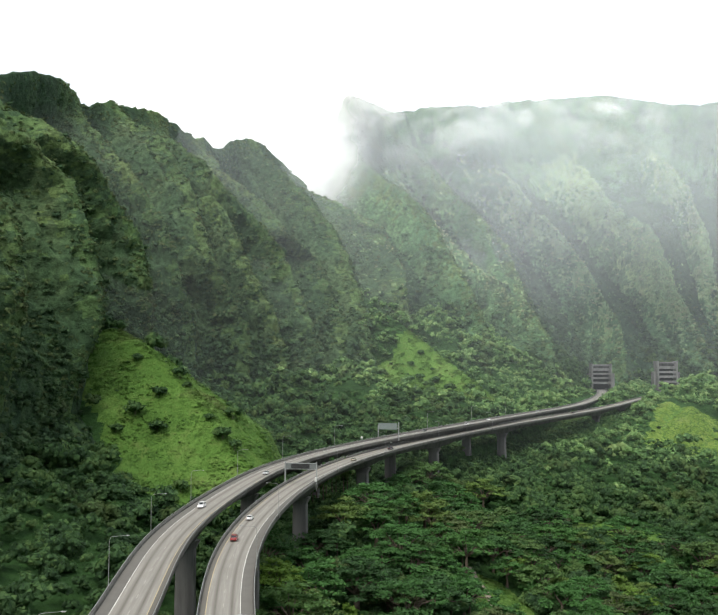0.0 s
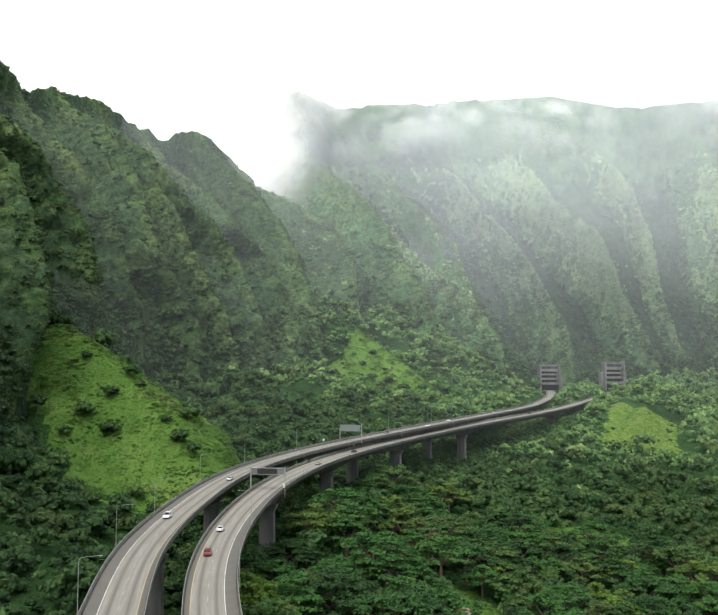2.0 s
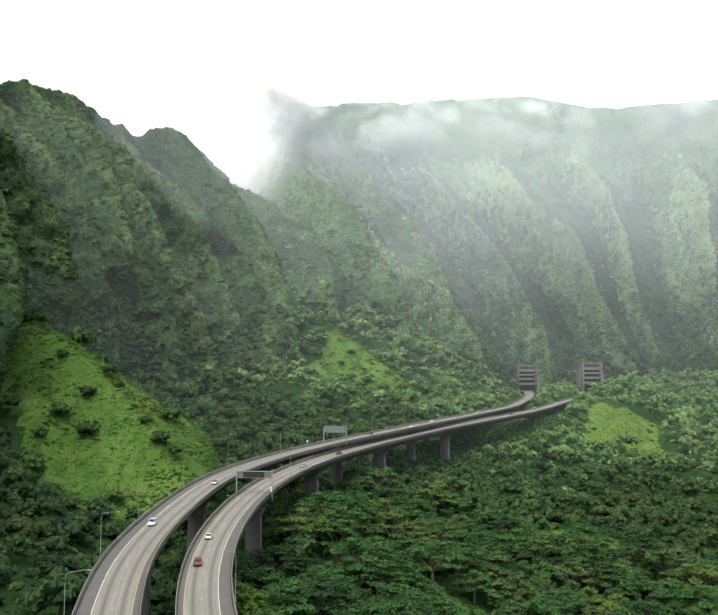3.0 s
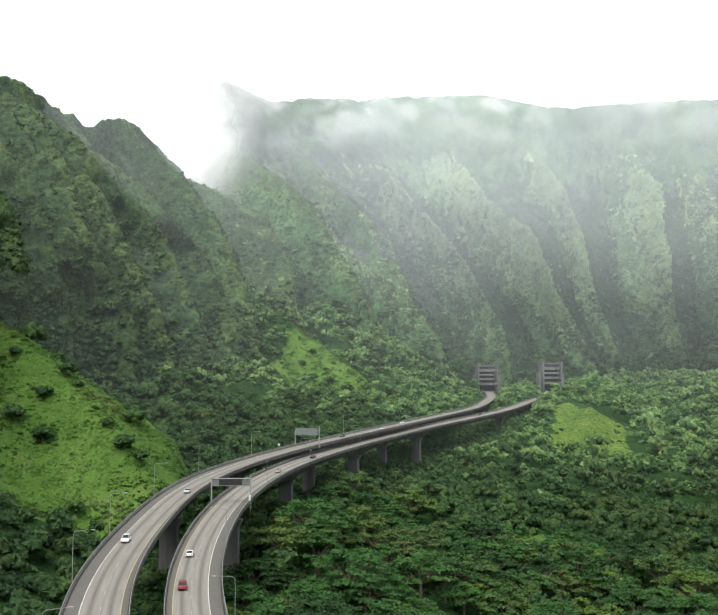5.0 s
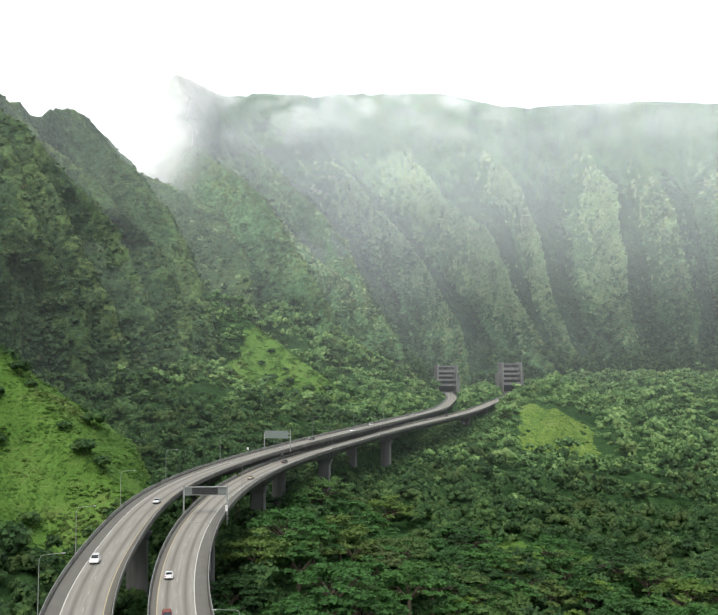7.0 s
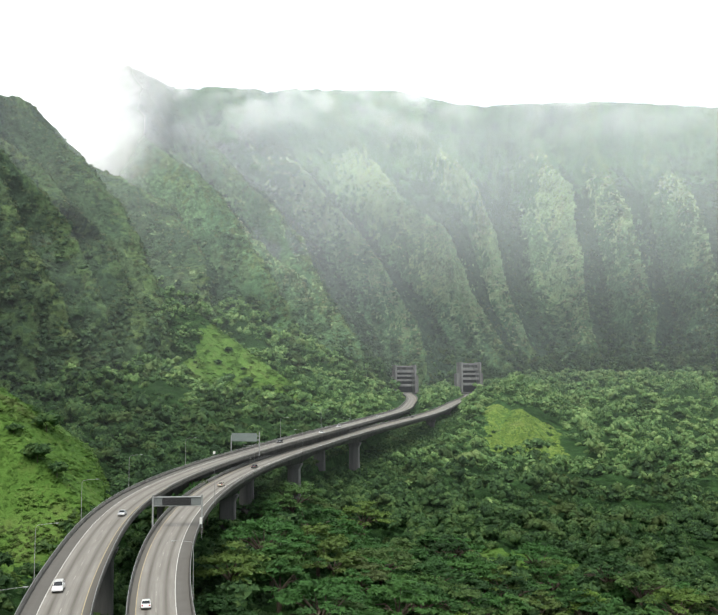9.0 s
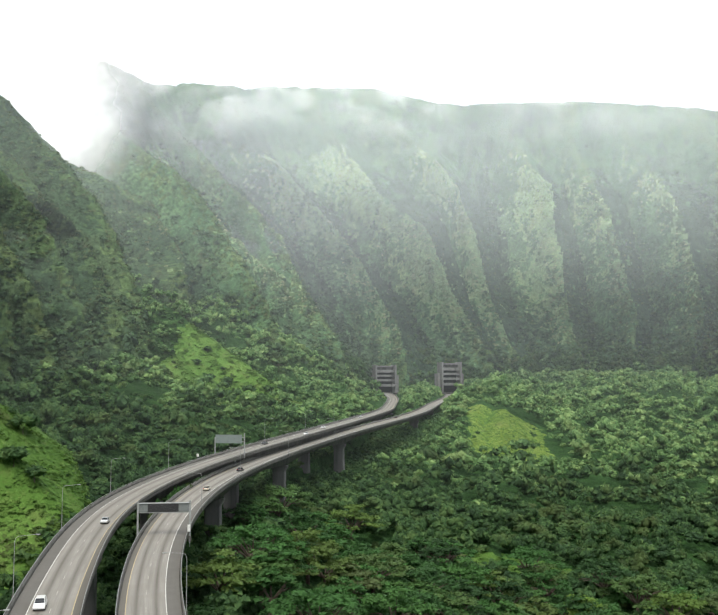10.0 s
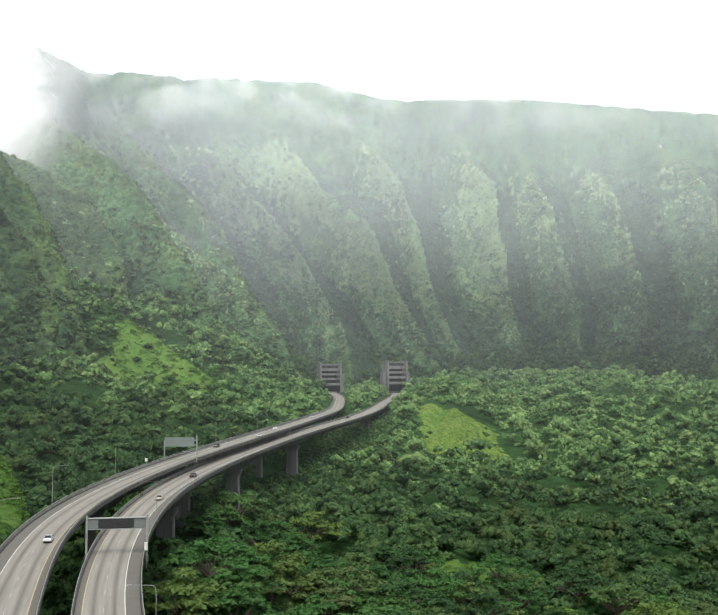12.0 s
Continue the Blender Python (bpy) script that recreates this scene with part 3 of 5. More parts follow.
# ---- road building ----
def pavement_material(name, dark_from, dark_to, track):
    """Pale concrete lanes with tyre-dark bands along them and a darker shoulder; u is metres across, v metres along."""
    mat, nt, b = material(name, 0.8, 0, 0.3)
    uv = nt.nodes.new("ShaderNodeUVMap")
    uv.uv_map = "UVMap"
    sep = nt.nodes.new("ShaderNodeSeparateXYZ")
    nt.links.new(uv.outputs[0], sep.inputs[0])
    mp = nt.nodes.new("ShaderNodeMapping")
    mp.inputs["Scale"].default_value = (1.0, 0.03, 1)
    nt.links.new(uv.outputs[0], mp.inputs["Vector"])
    streaks = noise_node(nt, 1.6, 6, 0.65, mp.outputs[0])
    blot = noise_node(nt, 0.25, 6, 0.65, position(nt))
    base = ramp(nt, streaks, [(0.3, (0.168, 0.158, 0.139)), (0.55, (0.224, 0.213, 0.190)), (0.75, (0.272, 0.261, 0.234))])
    base = mix(nt, ramp(nt, blot, [(0.35, (0.35, 0.35, 0.35)), (0.6, (0, 0, 0))]), base, (0.20, 0.18, 0.15))
    worn = None
    for c in track:
        d = maths(nt, "ABSOLUTE", maths(nt, "SUBTRACT", sep.outputs[0], c))
        w = maths(nt, "SUBTRACT", 1.0, maths(nt, "SMOOTH_MIN", maths(nt, "DIVIDE", d, 0.75), 1.0, 0.3))
        worn = w if worn is None else maths(nt, "MAXIMUM", worn, w)
    worn = maths(nt, "MULTIPLY", worn, maths(nt, "MULTIPLY_ADD", streaks, 1.9, -0.08))
    base = mix(nt, worn, base, (0.105, 0.095, 0.08))
    inside = maths(nt, "MULTIPLY", maths(nt, "GREATER_THAN", sep.outputs[0], dark_from), maths(nt, "LESS_THAN", sep.outputs[0], dark_to))
    base = mix(nt, maths(nt, "MULTIPLY", inside, 0.85), base, mix(nt, blot, (0.066, 0.062, 0.055), (0.115, 0.108, 0.096)))
    verge = maths(nt, "GREATER_THAN", maths(nt, "MULTIPLY", sep.outputs[0], -1.0 if dark_from > 0 else 1.0), 4.42)
    base = mix(nt, maths(nt, "MULTIPLY", verge, 0.85), base, (0.090, 0.083, 0.070))
    nt.links.new(base, b.inputs["Base Color"])
    bump(nt, b, noise_node(nt, 12.0, 3, 0.6, position(nt)), 0.2, 0.02)
    return mat


def sides_of(line):
    d = np.gradient(line, axis=0)
    d[:, 2] = 0
    d /= np.linalg.norm(d, axis=1)[:, None]
    return np.stack([d[:, 1], -d[:, 0], 0 * d[:, 0]], -1)


def sweep(line, profile, mat, name, closed=True, uv=False, depths=None):
    """A strip or bar along a line. profile: (across, up) corners; with depths, an up below -1 is scaled by the depth there."""
    r = sides_of(line)
    rows = []
    for a, h in profile:
        up = np.full(len(line), float(h)) if depths is None or h > -1 else h * depths
        rows.append(line + r * a + np.stack([0 * up, 0 * up, up], -1))
    v = np.stack(rows, 1)
    n, k = v.shape[:2]
    span = k if closed else k - 1
    i, j = np.meshgrid(np.arange(n - 1), np.arange(span), indexing="ij")
    q = (j + 1) % k
    faces = np.stack([i * k + j, i * k + q, (i + 1) * k + q, (i + 1) * k + j], -1).reshape(-1, 4)
    me = raw_mesh(name, v.reshape(-1, 3), faces, mat)
    if uv:
        arc = np.concatenate([[0], np.cumsum(np.linalg.norm(np.diff(line, axis=0), axis=1))])
        layer = me.uv_layers.new(name="UVMap")
        across = np.array([p[0] for p in profile])
        loops = np.stack([across[j], across[q], across[q], across[j]], -1).reshape(-1)
        along = np.stack([arc[i], arc[i], arc[i + 1], arc[i + 1]], -1).reshape(-1)
        layer.data.foreach_set("uv", np.stack([loops, along], -1).ravel().astype(np.float32))
    return me


def pier(y, xs, zs, parent, depth):
    """A tall hollow-box pier: shaft with chamfered corners, a stepped cap and a footing in the ground."""
    p, d, r = line_frame(xs, zs, y)
    base = float(ground_z(p.x, p.y)) - 3
    top = p.z - depth
    h = top - base
    turn = math.atan2(r.y, r.x)
    bm = bmesh.new()
    levels = ((0, 3.0, 1.75), (h * 0.6, 2.85, 1.6), (h - 2.6, 2.8, 1.55), (h - 1.0, 3.7, 1.75), (h, 4.0, 1.85))
    rings = []
    for z, a, b in levels:
        c = 0.35
        ring = [(a - c, -b), (a, -b + c), (a, b - c), (a - c, b), (-a + c, b), (-a, b - c), (-a, -b + c), (-a + c, -b)]
        rings.append([bm.verts.new((x, y2, z)) for x, y2 in ring])
    for lo, hi in zip(rings, rings[1:]):
        for k in range(8):
            bm.faces.new([lo[k], lo[(k + 1) % 8], hi[(k + 1) % 8], hi[k]])
    bm.faces.new(rings[-1])
    bm.faces.new(rings[0][::-1])
    me = bm_mesh(bm, "pier", PIER)
    return part("pier", me, parent, "tall weathered concrete pier", Matrix.Translation((p.x, p.y, base)) @ Matrix.Rotation(turn, 4, "Z"))


def viaduct(name, line, xs, zs, piers, label, shoulder, tracks, edge_white, edge_yellow, divide):
    root = thing(name, Matrix.Identity(4), label, "viaduct", "twin viaducts", "structure")
    py = np.array(sorted(piers))
    near = np.min(np.abs(line[:, 1][:, None] - py[None]), 1)
    depths = 0.62 + 0.38 * np.clip(1 - near / 34, 0, 1) ** 1.6
    flat = [(HALF - 0.1, -0.35), (HALF - 0.1, -0.8), (3.4, -1.0), (2.9, -5.0), (-2.9, -5.0), (-3.4, -1.0), (-HALF + 0.1, -0.8), (-HALF + 0.1, -0.35)]
    part("girder", sweep(line, flat, GIRDER, "girder", depths=depths), root, "haunched concrete box girder, stained dark")
    part("slab", sweep(line, [(-HALF, -0.35), (HALF, -0.35), (HALF, -0.004), (-HALF, -0.004)], BARRIER, "slab"), root, "concrete deck slab")
    pave = pavement_material("worn_pavement_" + name, *shoulder, tracks)
    part("pavement", sweep(line, [(-HALF + 0.42, 0.004), (-2.0, 0.05), (2.0, 0.05), (HALF - 0.42, 0.004)], pave, "pavement", False, True), root, "pale worn concrete lanes with a dark shoulder")
    for s in (-1, 1):
        wall = [(s * HALF, 0.0), (s * HALF, 0.86), (s * (HALF - 0.2), 0.86), (s * (HALF - 0.28), 0.3), (s * (HALF - 0.45), 0.0)]
        part("barrier", sweep(line, wall if s < 0 else wall[::-1], BARRIER, "barrier"), root, "grey concrete traffic barrier")
        rail = [(s * (HALF - 0.04), 1.05), (s * (HALF - 0.04), 1.13), (s * (HALF - 0.14), 1.13), (s * (HALF - 0.14), 1.05)]
        part("rail", sweep(line, rail, STEEL, "rail"), root, "thin metal rail on the barrier")
    for at, mat, lab in ((edge_white, PAINT_WHITE, "white edge line"), (edge_yellow, PAINT_YELLOW, "yellow edge line")):
        h = 0.056 if abs(at) < 2 else 0.004 + 0.046 * (HALF - 0.42 - abs(at)) / (HALF - 2.42) + 0.008
        part("edge_line", sweep(line, [(at - 0.07, h), (at + 0.07, h)], mat, "edge_line", False), root, lab)
    # broken lane line, one mesh for its dashes
    arc = np.concatenate([[0], np.cumsum(np.linalg.norm(np.diff(line, axis=0), axis=1))])
    r = sides_of(line)
    verts, faces = [], []
    for a in np.arange(3, arc[-1] - 4, 12.2):
        row = []
        for s in (a, a + 3.05):
            p = np.array([np.interp(s, arc, line[:, k]) for k in range(3)])
            q = np.array([np.interp(s, arc, r[:, k]) for k in range(3)])
            row += [p + q * (divide - 0.07) + (0, 0, 0.062), p + q * (divide + 0.07) + (0, 0, 0.062)]
        n = len(verts)
        verts += row
        faces.append([n, n + 1, n + 3, n + 2])
    part("lane_line", raw_mesh("lane_line", verts, faces, PAINT_WORN), root, "broken white lane line")
    for y in piers:
        pier(y, xs, zs, root, 5.0 if y < 1000 else 4.6)
    return root


viaduct("viaduct", ROADS["west"], WEST_X, WEST_Z, (105, 195, 285, 375, 457, 540, 634, 835, 935), "curved concrete highway viaduct on tall piers",
               (-5.7, -2.9), (-1.1, 2.5), -2.9, 4.3, 0.7)
viaduct("viaduct", ROADS["east"], EAST_X, EAST_Z, (110, 200, 294, 388, 480, 571, 667, 848, 940), "curved concrete highway viaduct beside its twin",
               (2.9, 5.7), (-2.5, 1.1), 2.9, -4.3, -0.7)


# ---- mist: thin leaning veils across the head of the valley ----
def mist_material(name, col, low, high, patch, soft=0.08, fade=0.08, ragged=0.0):
    mat = bpy.data.materials.new(name)
    mat.use_nodes = True
    nt = mat.node_tree
    nt.nodes.clear()
    uv = nt.nodes.new("ShaderNodeUVMap")
    uv.uv_map = "UVMap"
    sep = nt.nodes.new("ShaderNodeSeparateXYZ")
    nt.links.new(uv.outputs[0], sep.inputs[0])
    n = noise_node(nt, patch, 6, 0.5, position(nt))
    up = ramp(nt, sep.outputs[1], [(0.0, (0, 0, 0)), (0.25, (low,) * 3), (0.45, (0.55 * low + 0.45 * high,) * 3), (0.72, (high,) * 3), (0.90, (high,) * 3), (1.0, (0, 0, 0))])
    shift = maths(nt, "ADD", sep.outputs[0], maths(nt, "MULTIPLY", maths(nt, "SUBTRACT", noise_node(nt, 0.011, 5, 0.55, position(nt)), 0.5), ragged))
    side = ramp(nt, shift, [(0.0, (0, 0, 0)), (soft, (1, 1, 1)), (1 - fade, (1, 1, 1)), (1.0, (0, 0, 0))])
    ends = ramp(nt, sep.outputs[0], [(0.0, (0, 0, 0)), (0.06, (1, 1, 1)), (0.86 if ragged else 0.97, (1, 1, 1)), (1.0, (0, 0, 0))])
    side = maths(nt, "MULTIPLY", side, ends)
    a = maths(nt, "MULTIPLY", up, maths(nt, "MULTIPLY", side, maths(nt, "MULTIPLY_ADD", n, 1.6, 0.2)))
    d = nt.nodes.new("ShaderNodeBsdfDiffuse")
    d.inputs["Color"].default_value = (*col, 1)
    up_normal = nt.nodes.new("ShaderNodeCombineXYZ")
    up_normal.inputs[1].default_value, up_normal.inputs[2].default_value = -0.35, 0.94
    nt.links.new(up_normal.outputs[0], d.inputs["Normal"])
    t = nt.nodes.new("ShaderNodeBsdfTransparent")
    m = nt.nodes.new("ShaderNodeMixShader")
    nt.links.new(a, m.inputs[0])
    nt.links.new(t.outputs[0], m.inputs[1])
    nt.links.new(d.outputs[0], m.inputs[2])
    out = nt.nodes.new("ShaderNodeOutputMaterial")
    nt.links.new(m.outputs[0], out.inputs["Surface"])
    return mat


def veil(radius, az0, az1, z0, z1, lean, mat, label):
    """A curved sheet round the near end of the valley, leaning back as it rises."""
    nu, nv = 60, 24
    u, v = np.meshgrid(np.linspace(0, 1, nu), np.linspace(0, 1, nv), indexing="ij")
    z = z0 + (z1 - z0) * v
    az = np.radians(az0 + (az1 - az0) * u)
    r = radius + lean * (z - z0) + 50 * (fbm(u * 6, v * 2, radius / 100, 3) - 0.5)
    p = np.stack([-40 + r * np.sin(az), 120 + r * np.cos(az), z], -1).reshape(-1, 3)
    faces = grid_faces(nu, nv)[:, ::-1]
    me = raw_mesh("mist", p, faces, mat, None, True)
    layer = me.uv_layers.new(name="UVMap")
    layer.data.foreach_set("uv", np.stack([u.ravel()[faces], v.ravel()[faces]], -1).reshape(-1, 2).ravel().astype(np.float32))
    ob = new("mist", me)
    return tagged(ob, label, "mist", "valley mist", "stuff")


# The innermost veil is an added sheet that only lifts dark tones.
for radius, low, high in ((340, 0.019, 0.019), (600, 0.007, 0.045), (780, 0.012, 0.085), (940, 0.017, 0.105), (1080, 0.022, 0.130)):
    veil(radius, -30, 66, 70, (93 + 0.35 * radius) / 0.685, 0.9, mist_material("thin_mist", (0.79, 0.86, 0.885), low, high, 0.006), "thin pale mist hanging in the valley")


def cloud_material(name, low, high, patch, soft=0.08, gain=4.6, bias=-1.9, fade=0.08, most=0.85, ragged=0.0):
    """Torn cloud: dense in patches, gone between them."""
    mat = mist_material(name, (0.95, 0.95, 0.95), low, high, patch, soft, fade, ragged)
    for n in mat.node_tree.nodes:
        if n.type == "MATH" and n.operation == "MULTIPLY_ADD":
            n.inputs[1].default_value, n.inputs[2].default_value = gain, bias
            n.use_clamp = True
            soft_edge = mat.node_tree.nodes.new("ShaderNodeMath")
            soft_edge.operation = "SMOOTH_MIN"
            soft_edge.inputs[1].default_value, soft_edge.inputs[2].default_value = most, 0.4
            link = n.outputs[0].links[0]
            onto = link.to_socket
            mat.node_tree.links.new(n.outputs[0], soft_edge.inputs[0])
            mat.node_tree.links.new(soft_edge.outputs[0], onto)
    return mat


veil(1230, -6, 60, 410, 720, 0.55, cloud_material("torn_cloud", 0.2, 0.95, 0.017, 0.15, 6.0, -2.75), "torn white cloud along the mountain crest")
veil(1140, -4, 60, 400, 660, 0.6, cloud_material("torn_cloud", 0.1, 0.75, 0.023, 0.15, 5.0, -2.45), "torn white cloud along the mountain crest")
veil(1040, -16, 3.7, 290, 640, 0.5, cloud_material("torn_cloud", 0.8, 0.99, 0.014, 0.1, 3.0, -0.3, 0.28, 0.98, 0.35), "bank of white cloud filling a gap in the ridge")


# ---- leaves and crowns ----
def leaf_sprays(rng, centres, normals, size, jitter=0.45):
    """A three-cornered leaf spray at each centre, facing about its normal."""
    n = len(centres)
    nrm = normals + rng.normal(0, jitter, (n, 3))
    nrm /= np.linalg.norm(nrm, axis=1)[:, None]
    a = np.cross(nrm, rng.normal(0, 1, (n, 3)))
    a /= np.linalg.norm(a, axis=1)[:, None]
    b = np.cross(nrm, a)
    s = (size * rng.uniform(0.55, 1.35, n))[:, None]
    w = rng.uniform(0.5, 1.0, (n, 1))
    return np.stack([centres - a * s - nrm * s * 0.25, centres + a * s * 0.7 + b * s * w - nrm * s * 0.2, centres + a * s * 0.5 - b * s * w], 1)


ICO = bmesh.new()
bmesh.ops.create_icosphere(ICO, subdivisions=1, radius=1.0)
ICO_V = np.array([v.co for v in ICO.verts])
ICO_F = np.array([[v.index for v in f.verts] for f in ICO.faces])
ICO.free()


def lump(rng, centre, radius, flat=0.8):
    """One bumpy clump of leaves: a jittered twenty-sided solid."""
    v = ICO_V * (radius * rng.uniform(0.72, 1.25, (12, 1)))
    t = rng.uniform(0, 6.28)
    v = np.stack([v[:, 0] * math.cos(t) - v[:, 1] * math.sin(t), v[:, 0] * math.sin(t) + v[:, 1] * math.cos(t), v[:, 2] * flat], -1)
    return v + centre


def clump_crown(rng, lumps, leaves, size, flat=0.8):
    """A crown of unit radius: a few dark inner clumps under a shell of loose leaf sprays."""
    cores, verts, tris = [], [], []
    for k in range(lumps):
        if lumps == 1:
            c, r = np.zeros(3), 0.8
        else:
            z = 1 - (k + 0.5) / lumps * 1.05
            t = k * 2.399 + rng.uniform(-0.4, 0.4)
            w = math.sqrt(max(1 - z * z, 0))
            c, r = np.array([w * math.cos(t), w * math.sin(t), z]) * rng.uniform(0.42, 0.66), rng.uniform(0.36, 0.52)
        c = c * (1, 1, flat)
        cores.append((c, r))
        tris.append(ICO_F + 12 * k)
        verts.append(lump(rng, c, r * 0.82, 0.8))
    n = 12 * lumps
    pick = rng.randint(0, len(cores), leaves)
    d = rng.normal(0, 1, (leaves, 3))
    d[:, 2] = np.abs(d[:, 2]) * 1.1 - 0.3
    d /= np.linalg.norm(d, axis=1)[:, None]
    at = np.array([cores[k][0] for k in pick]) + d * np.array([cores[k][1] for k in pick])[:, None] * rng.uniform(0.8, 1.2, (leaves, 1)) * (1, 1, 0.85)
    verts.append(leaf_sprays(rng, at, d + (0, 0, 0.5), size).reshape(-1, 3))
    tris.append(n + np.arange(3 * leaves).reshape(-1, 3))
    return np.concatenate(verts), np.concatenate(tris), lumps * 20


def tiered_crown(rng, pads, per, width, height):
    """A spreading crown of flat leaf pads, highest in the middle."""
    cores, leaves, ends = [], [], []
    for k in range(pads):
        r = width * math.sqrt((k + 0.4) / pads) * rng.uniform(0.8, 1.15)
        t = k * 2.399 + rng.uniform(-0.5, 0.5)
        c = np.array([r * math.cos(t), r * math.sin(t), height * (1 - 0.42 * (r / width) ** 2) + rng.uniform(-1.3, 0.9)])
        ends.append(c)
        pr = rng.uniform(1.3, 2.5)
        cores.append(lump(rng, c - (0, 0, 0.2), pr * 0.55, 0.35))
        q = rng.uniform(0.1, 1, per) ** 0.6
        w = rng.uniform(0, 2 * math.pi, per)
        stretch = rng.uniform(0.7, 1.35)
        p = np.stack([pr * q * np.cos(w) * stretch, pr * q * np.sin(w) / stretch, 0.7 * (1 - q**2) * rng.uniform(0.2, 1.3, per) - 0.15], -1)
        nr = np.stack([0.6 * q * np.cos(w), 0.6 * q * np.sin(w), np.ones(per)], -1)
        leaves.append(leaf_sprays(rng, c + p, nr, 0.42, 0.45))
    n = 12 * pads
    leaves = np.concatenate(leaves)
    verts = np.concatenate(cores + [leaves.reshape(-1, 3)])
    tris = np.concatenate([ICO_F + 12 * k for k in range(pads)] + [n + np.arange(3 * len(leaves)).reshape(-1, 3)])
    return (verts, tris, 20 * pads), ends


def crown_mesh(name, crown, mat):
    verts, tris = crown[0], crown[1]
    return raw_mesh(name, verts, tris, mat)


def scatter(name, templates, places, sizes, mat, label, rng, heights=None):
    """Many crowns joined into one object of leaves."""
    pick = rng.randint(0, len(templates), len(places))
    turn = rng.uniform(0, 2 * math.pi, len(places))
    heights = sizes if heights is None else heights
    verts, tris, n = [], [], 0
    for k, (tv, tt, _) in enumerate(templates):
        idx = np.where(pick == k)[0]
        if not len(idx):
            continue
        c, s = np.cos(turn[idx])[:, None], np.sin(turn[idx])[:, None]
        x, y, z = (tv[None, :, a] * q[idx][:, None] for a, q in ((0, sizes), (1, sizes), (2, heights)))
        verts.append((np.stack([x * c - y * s, x * s + y * c, z], -1) + places[idx][:, None, :]).reshape(-1, 3))
        tris.append((tt[None] + n + np.arange(len(idx))[:, None, None] * len(tv)).reshape(-1, 3))
        n += len(idx) * len(tv)
    ob = new(name, raw_mesh(name, np.concatenate(verts), np.concatenate(tris), mat))
    return tagged(ob, label, "foliage", "", "stuff")


rng = np.random.RandomState(21)


def jittered(x0, x1, y0, y1, step):
    x, y = np.meshgrid(np.arange(x0, x1, step), np.arange(y0, y1, step), indexing="ij")
    x, y = x.ravel() + rng.uniform(-0.5, 0.5, x.size) * step, y.ravel() + rng.uniform(-0.5, 0.5, x.size) * step
    return x, y


def in_view(x, y, margin=45):
    """The wedge of the valley that the flight overlooks."""
    return (x > -0.40 * y - margin + 30) & (x < -40 + (y - 120) * 0.92 + margin) & (y > 225)


def clear_of_road(x, y, z, reach, height):
    gap, road = road_gap(x, y)
    valley = (y < 960) & (x > np.interp(y, ROAD_Y, ROADS["west"][:, 0]))
    return (gap > HALF + 0.7 * reach + np.where(valley, 7.5, 0.8)) | (z + height < road - np.where(valley, 11.0, 6.0))


# spreading trees of the valley, each a thing of its own
def tree_leaf():
    mat, nt, b = material("spreading_tree_leaves", 0.7, 0, 0.2)
    info = nt.nodes.new("ShaderNodeObjectInfo").outputs["Random"]
    isl = nt.nodes.new("ShaderNodeNewGeometry").outputs["Random Per Island"]
    n = noise_node(nt, 1.1, 4, 0.7, position(nt))
    bump(nt, b, n, 1.0, 0.8)
    a = ramp(nt, info, [(0.0, (0.036, 0.082, 0.028)), (0.3, (0.052, 0.130, 0.036)), (0.6, (0.068, 0.178, 0.044)), (0.78, (0.086, 0.168, 0.046)), (0.90, (0.100, 0.136, 0.052)), (1.0, (0.140, 0.250, 0.040))])
    f = maths(nt, "MULTIPLY_ADD", isl, 0.6, maths(nt, "MULTIPLY", n, 0.8))
    col = mix(nt, 1.0, a, ramp(nt, f, [(0.3, (0.45, 0.45, 0.45)), (0.6, (0.95, 0.95, 0.95)), (0.9, (1.0, 1.0, 1.0))]), "MULTIPLY")
    nt.links.new(col, b.inputs["Base Color"])
    tr = nt.nodes.new("ShaderNodeBsdfTranslucent")
    nt.links.new(col, tr.inputs["Color"])
    mx = nt.nodes.new("ShaderNodeMixShader")
    mx.inputs[0].default_value = 0.3
    nt.links.new(b.outputs[0], mx.inputs[1])
    nt.links.new(tr.outputs[0], mx.inputs[2])
    nt.links.new(mx.outputs[0], nt.nodes["Material Output"].inputs["Surface"])
    return mat


TREE_LEAF = tree_leaf()


def spreading_tree(seed, pads, per, width, height):
    """Meshes of a tree: a trunk that forks into limbs, and a tiered crown."""
    r = np.random.RandomState(seed)
    quads, ends = tiered_crown(r, pads, per, width, height)
    verts, faces = tube([(0, 0, -2.5), (0.2, 0, height * 0.25), (0.1, 0.2, height * 0.5)], [0.55, 0.42, 0.3], 7)
    for e in ends[2::3]:
        m = (e[0] * 0.45, e[1] * 0.45, height * 0.62)
        v, f = tube([(0.1, 0.2, height * 0.42), m, tuple(e - (0, 0, 0.3))], [0.26, 0.16, 0.05], 5)
        faces += [[i + len(verts) for i in q] for q in f]
        verts += v
    return raw_mesh("trunk", verts, faces, BARK), crown_mesh("crown", quads, TREE_LEAF)


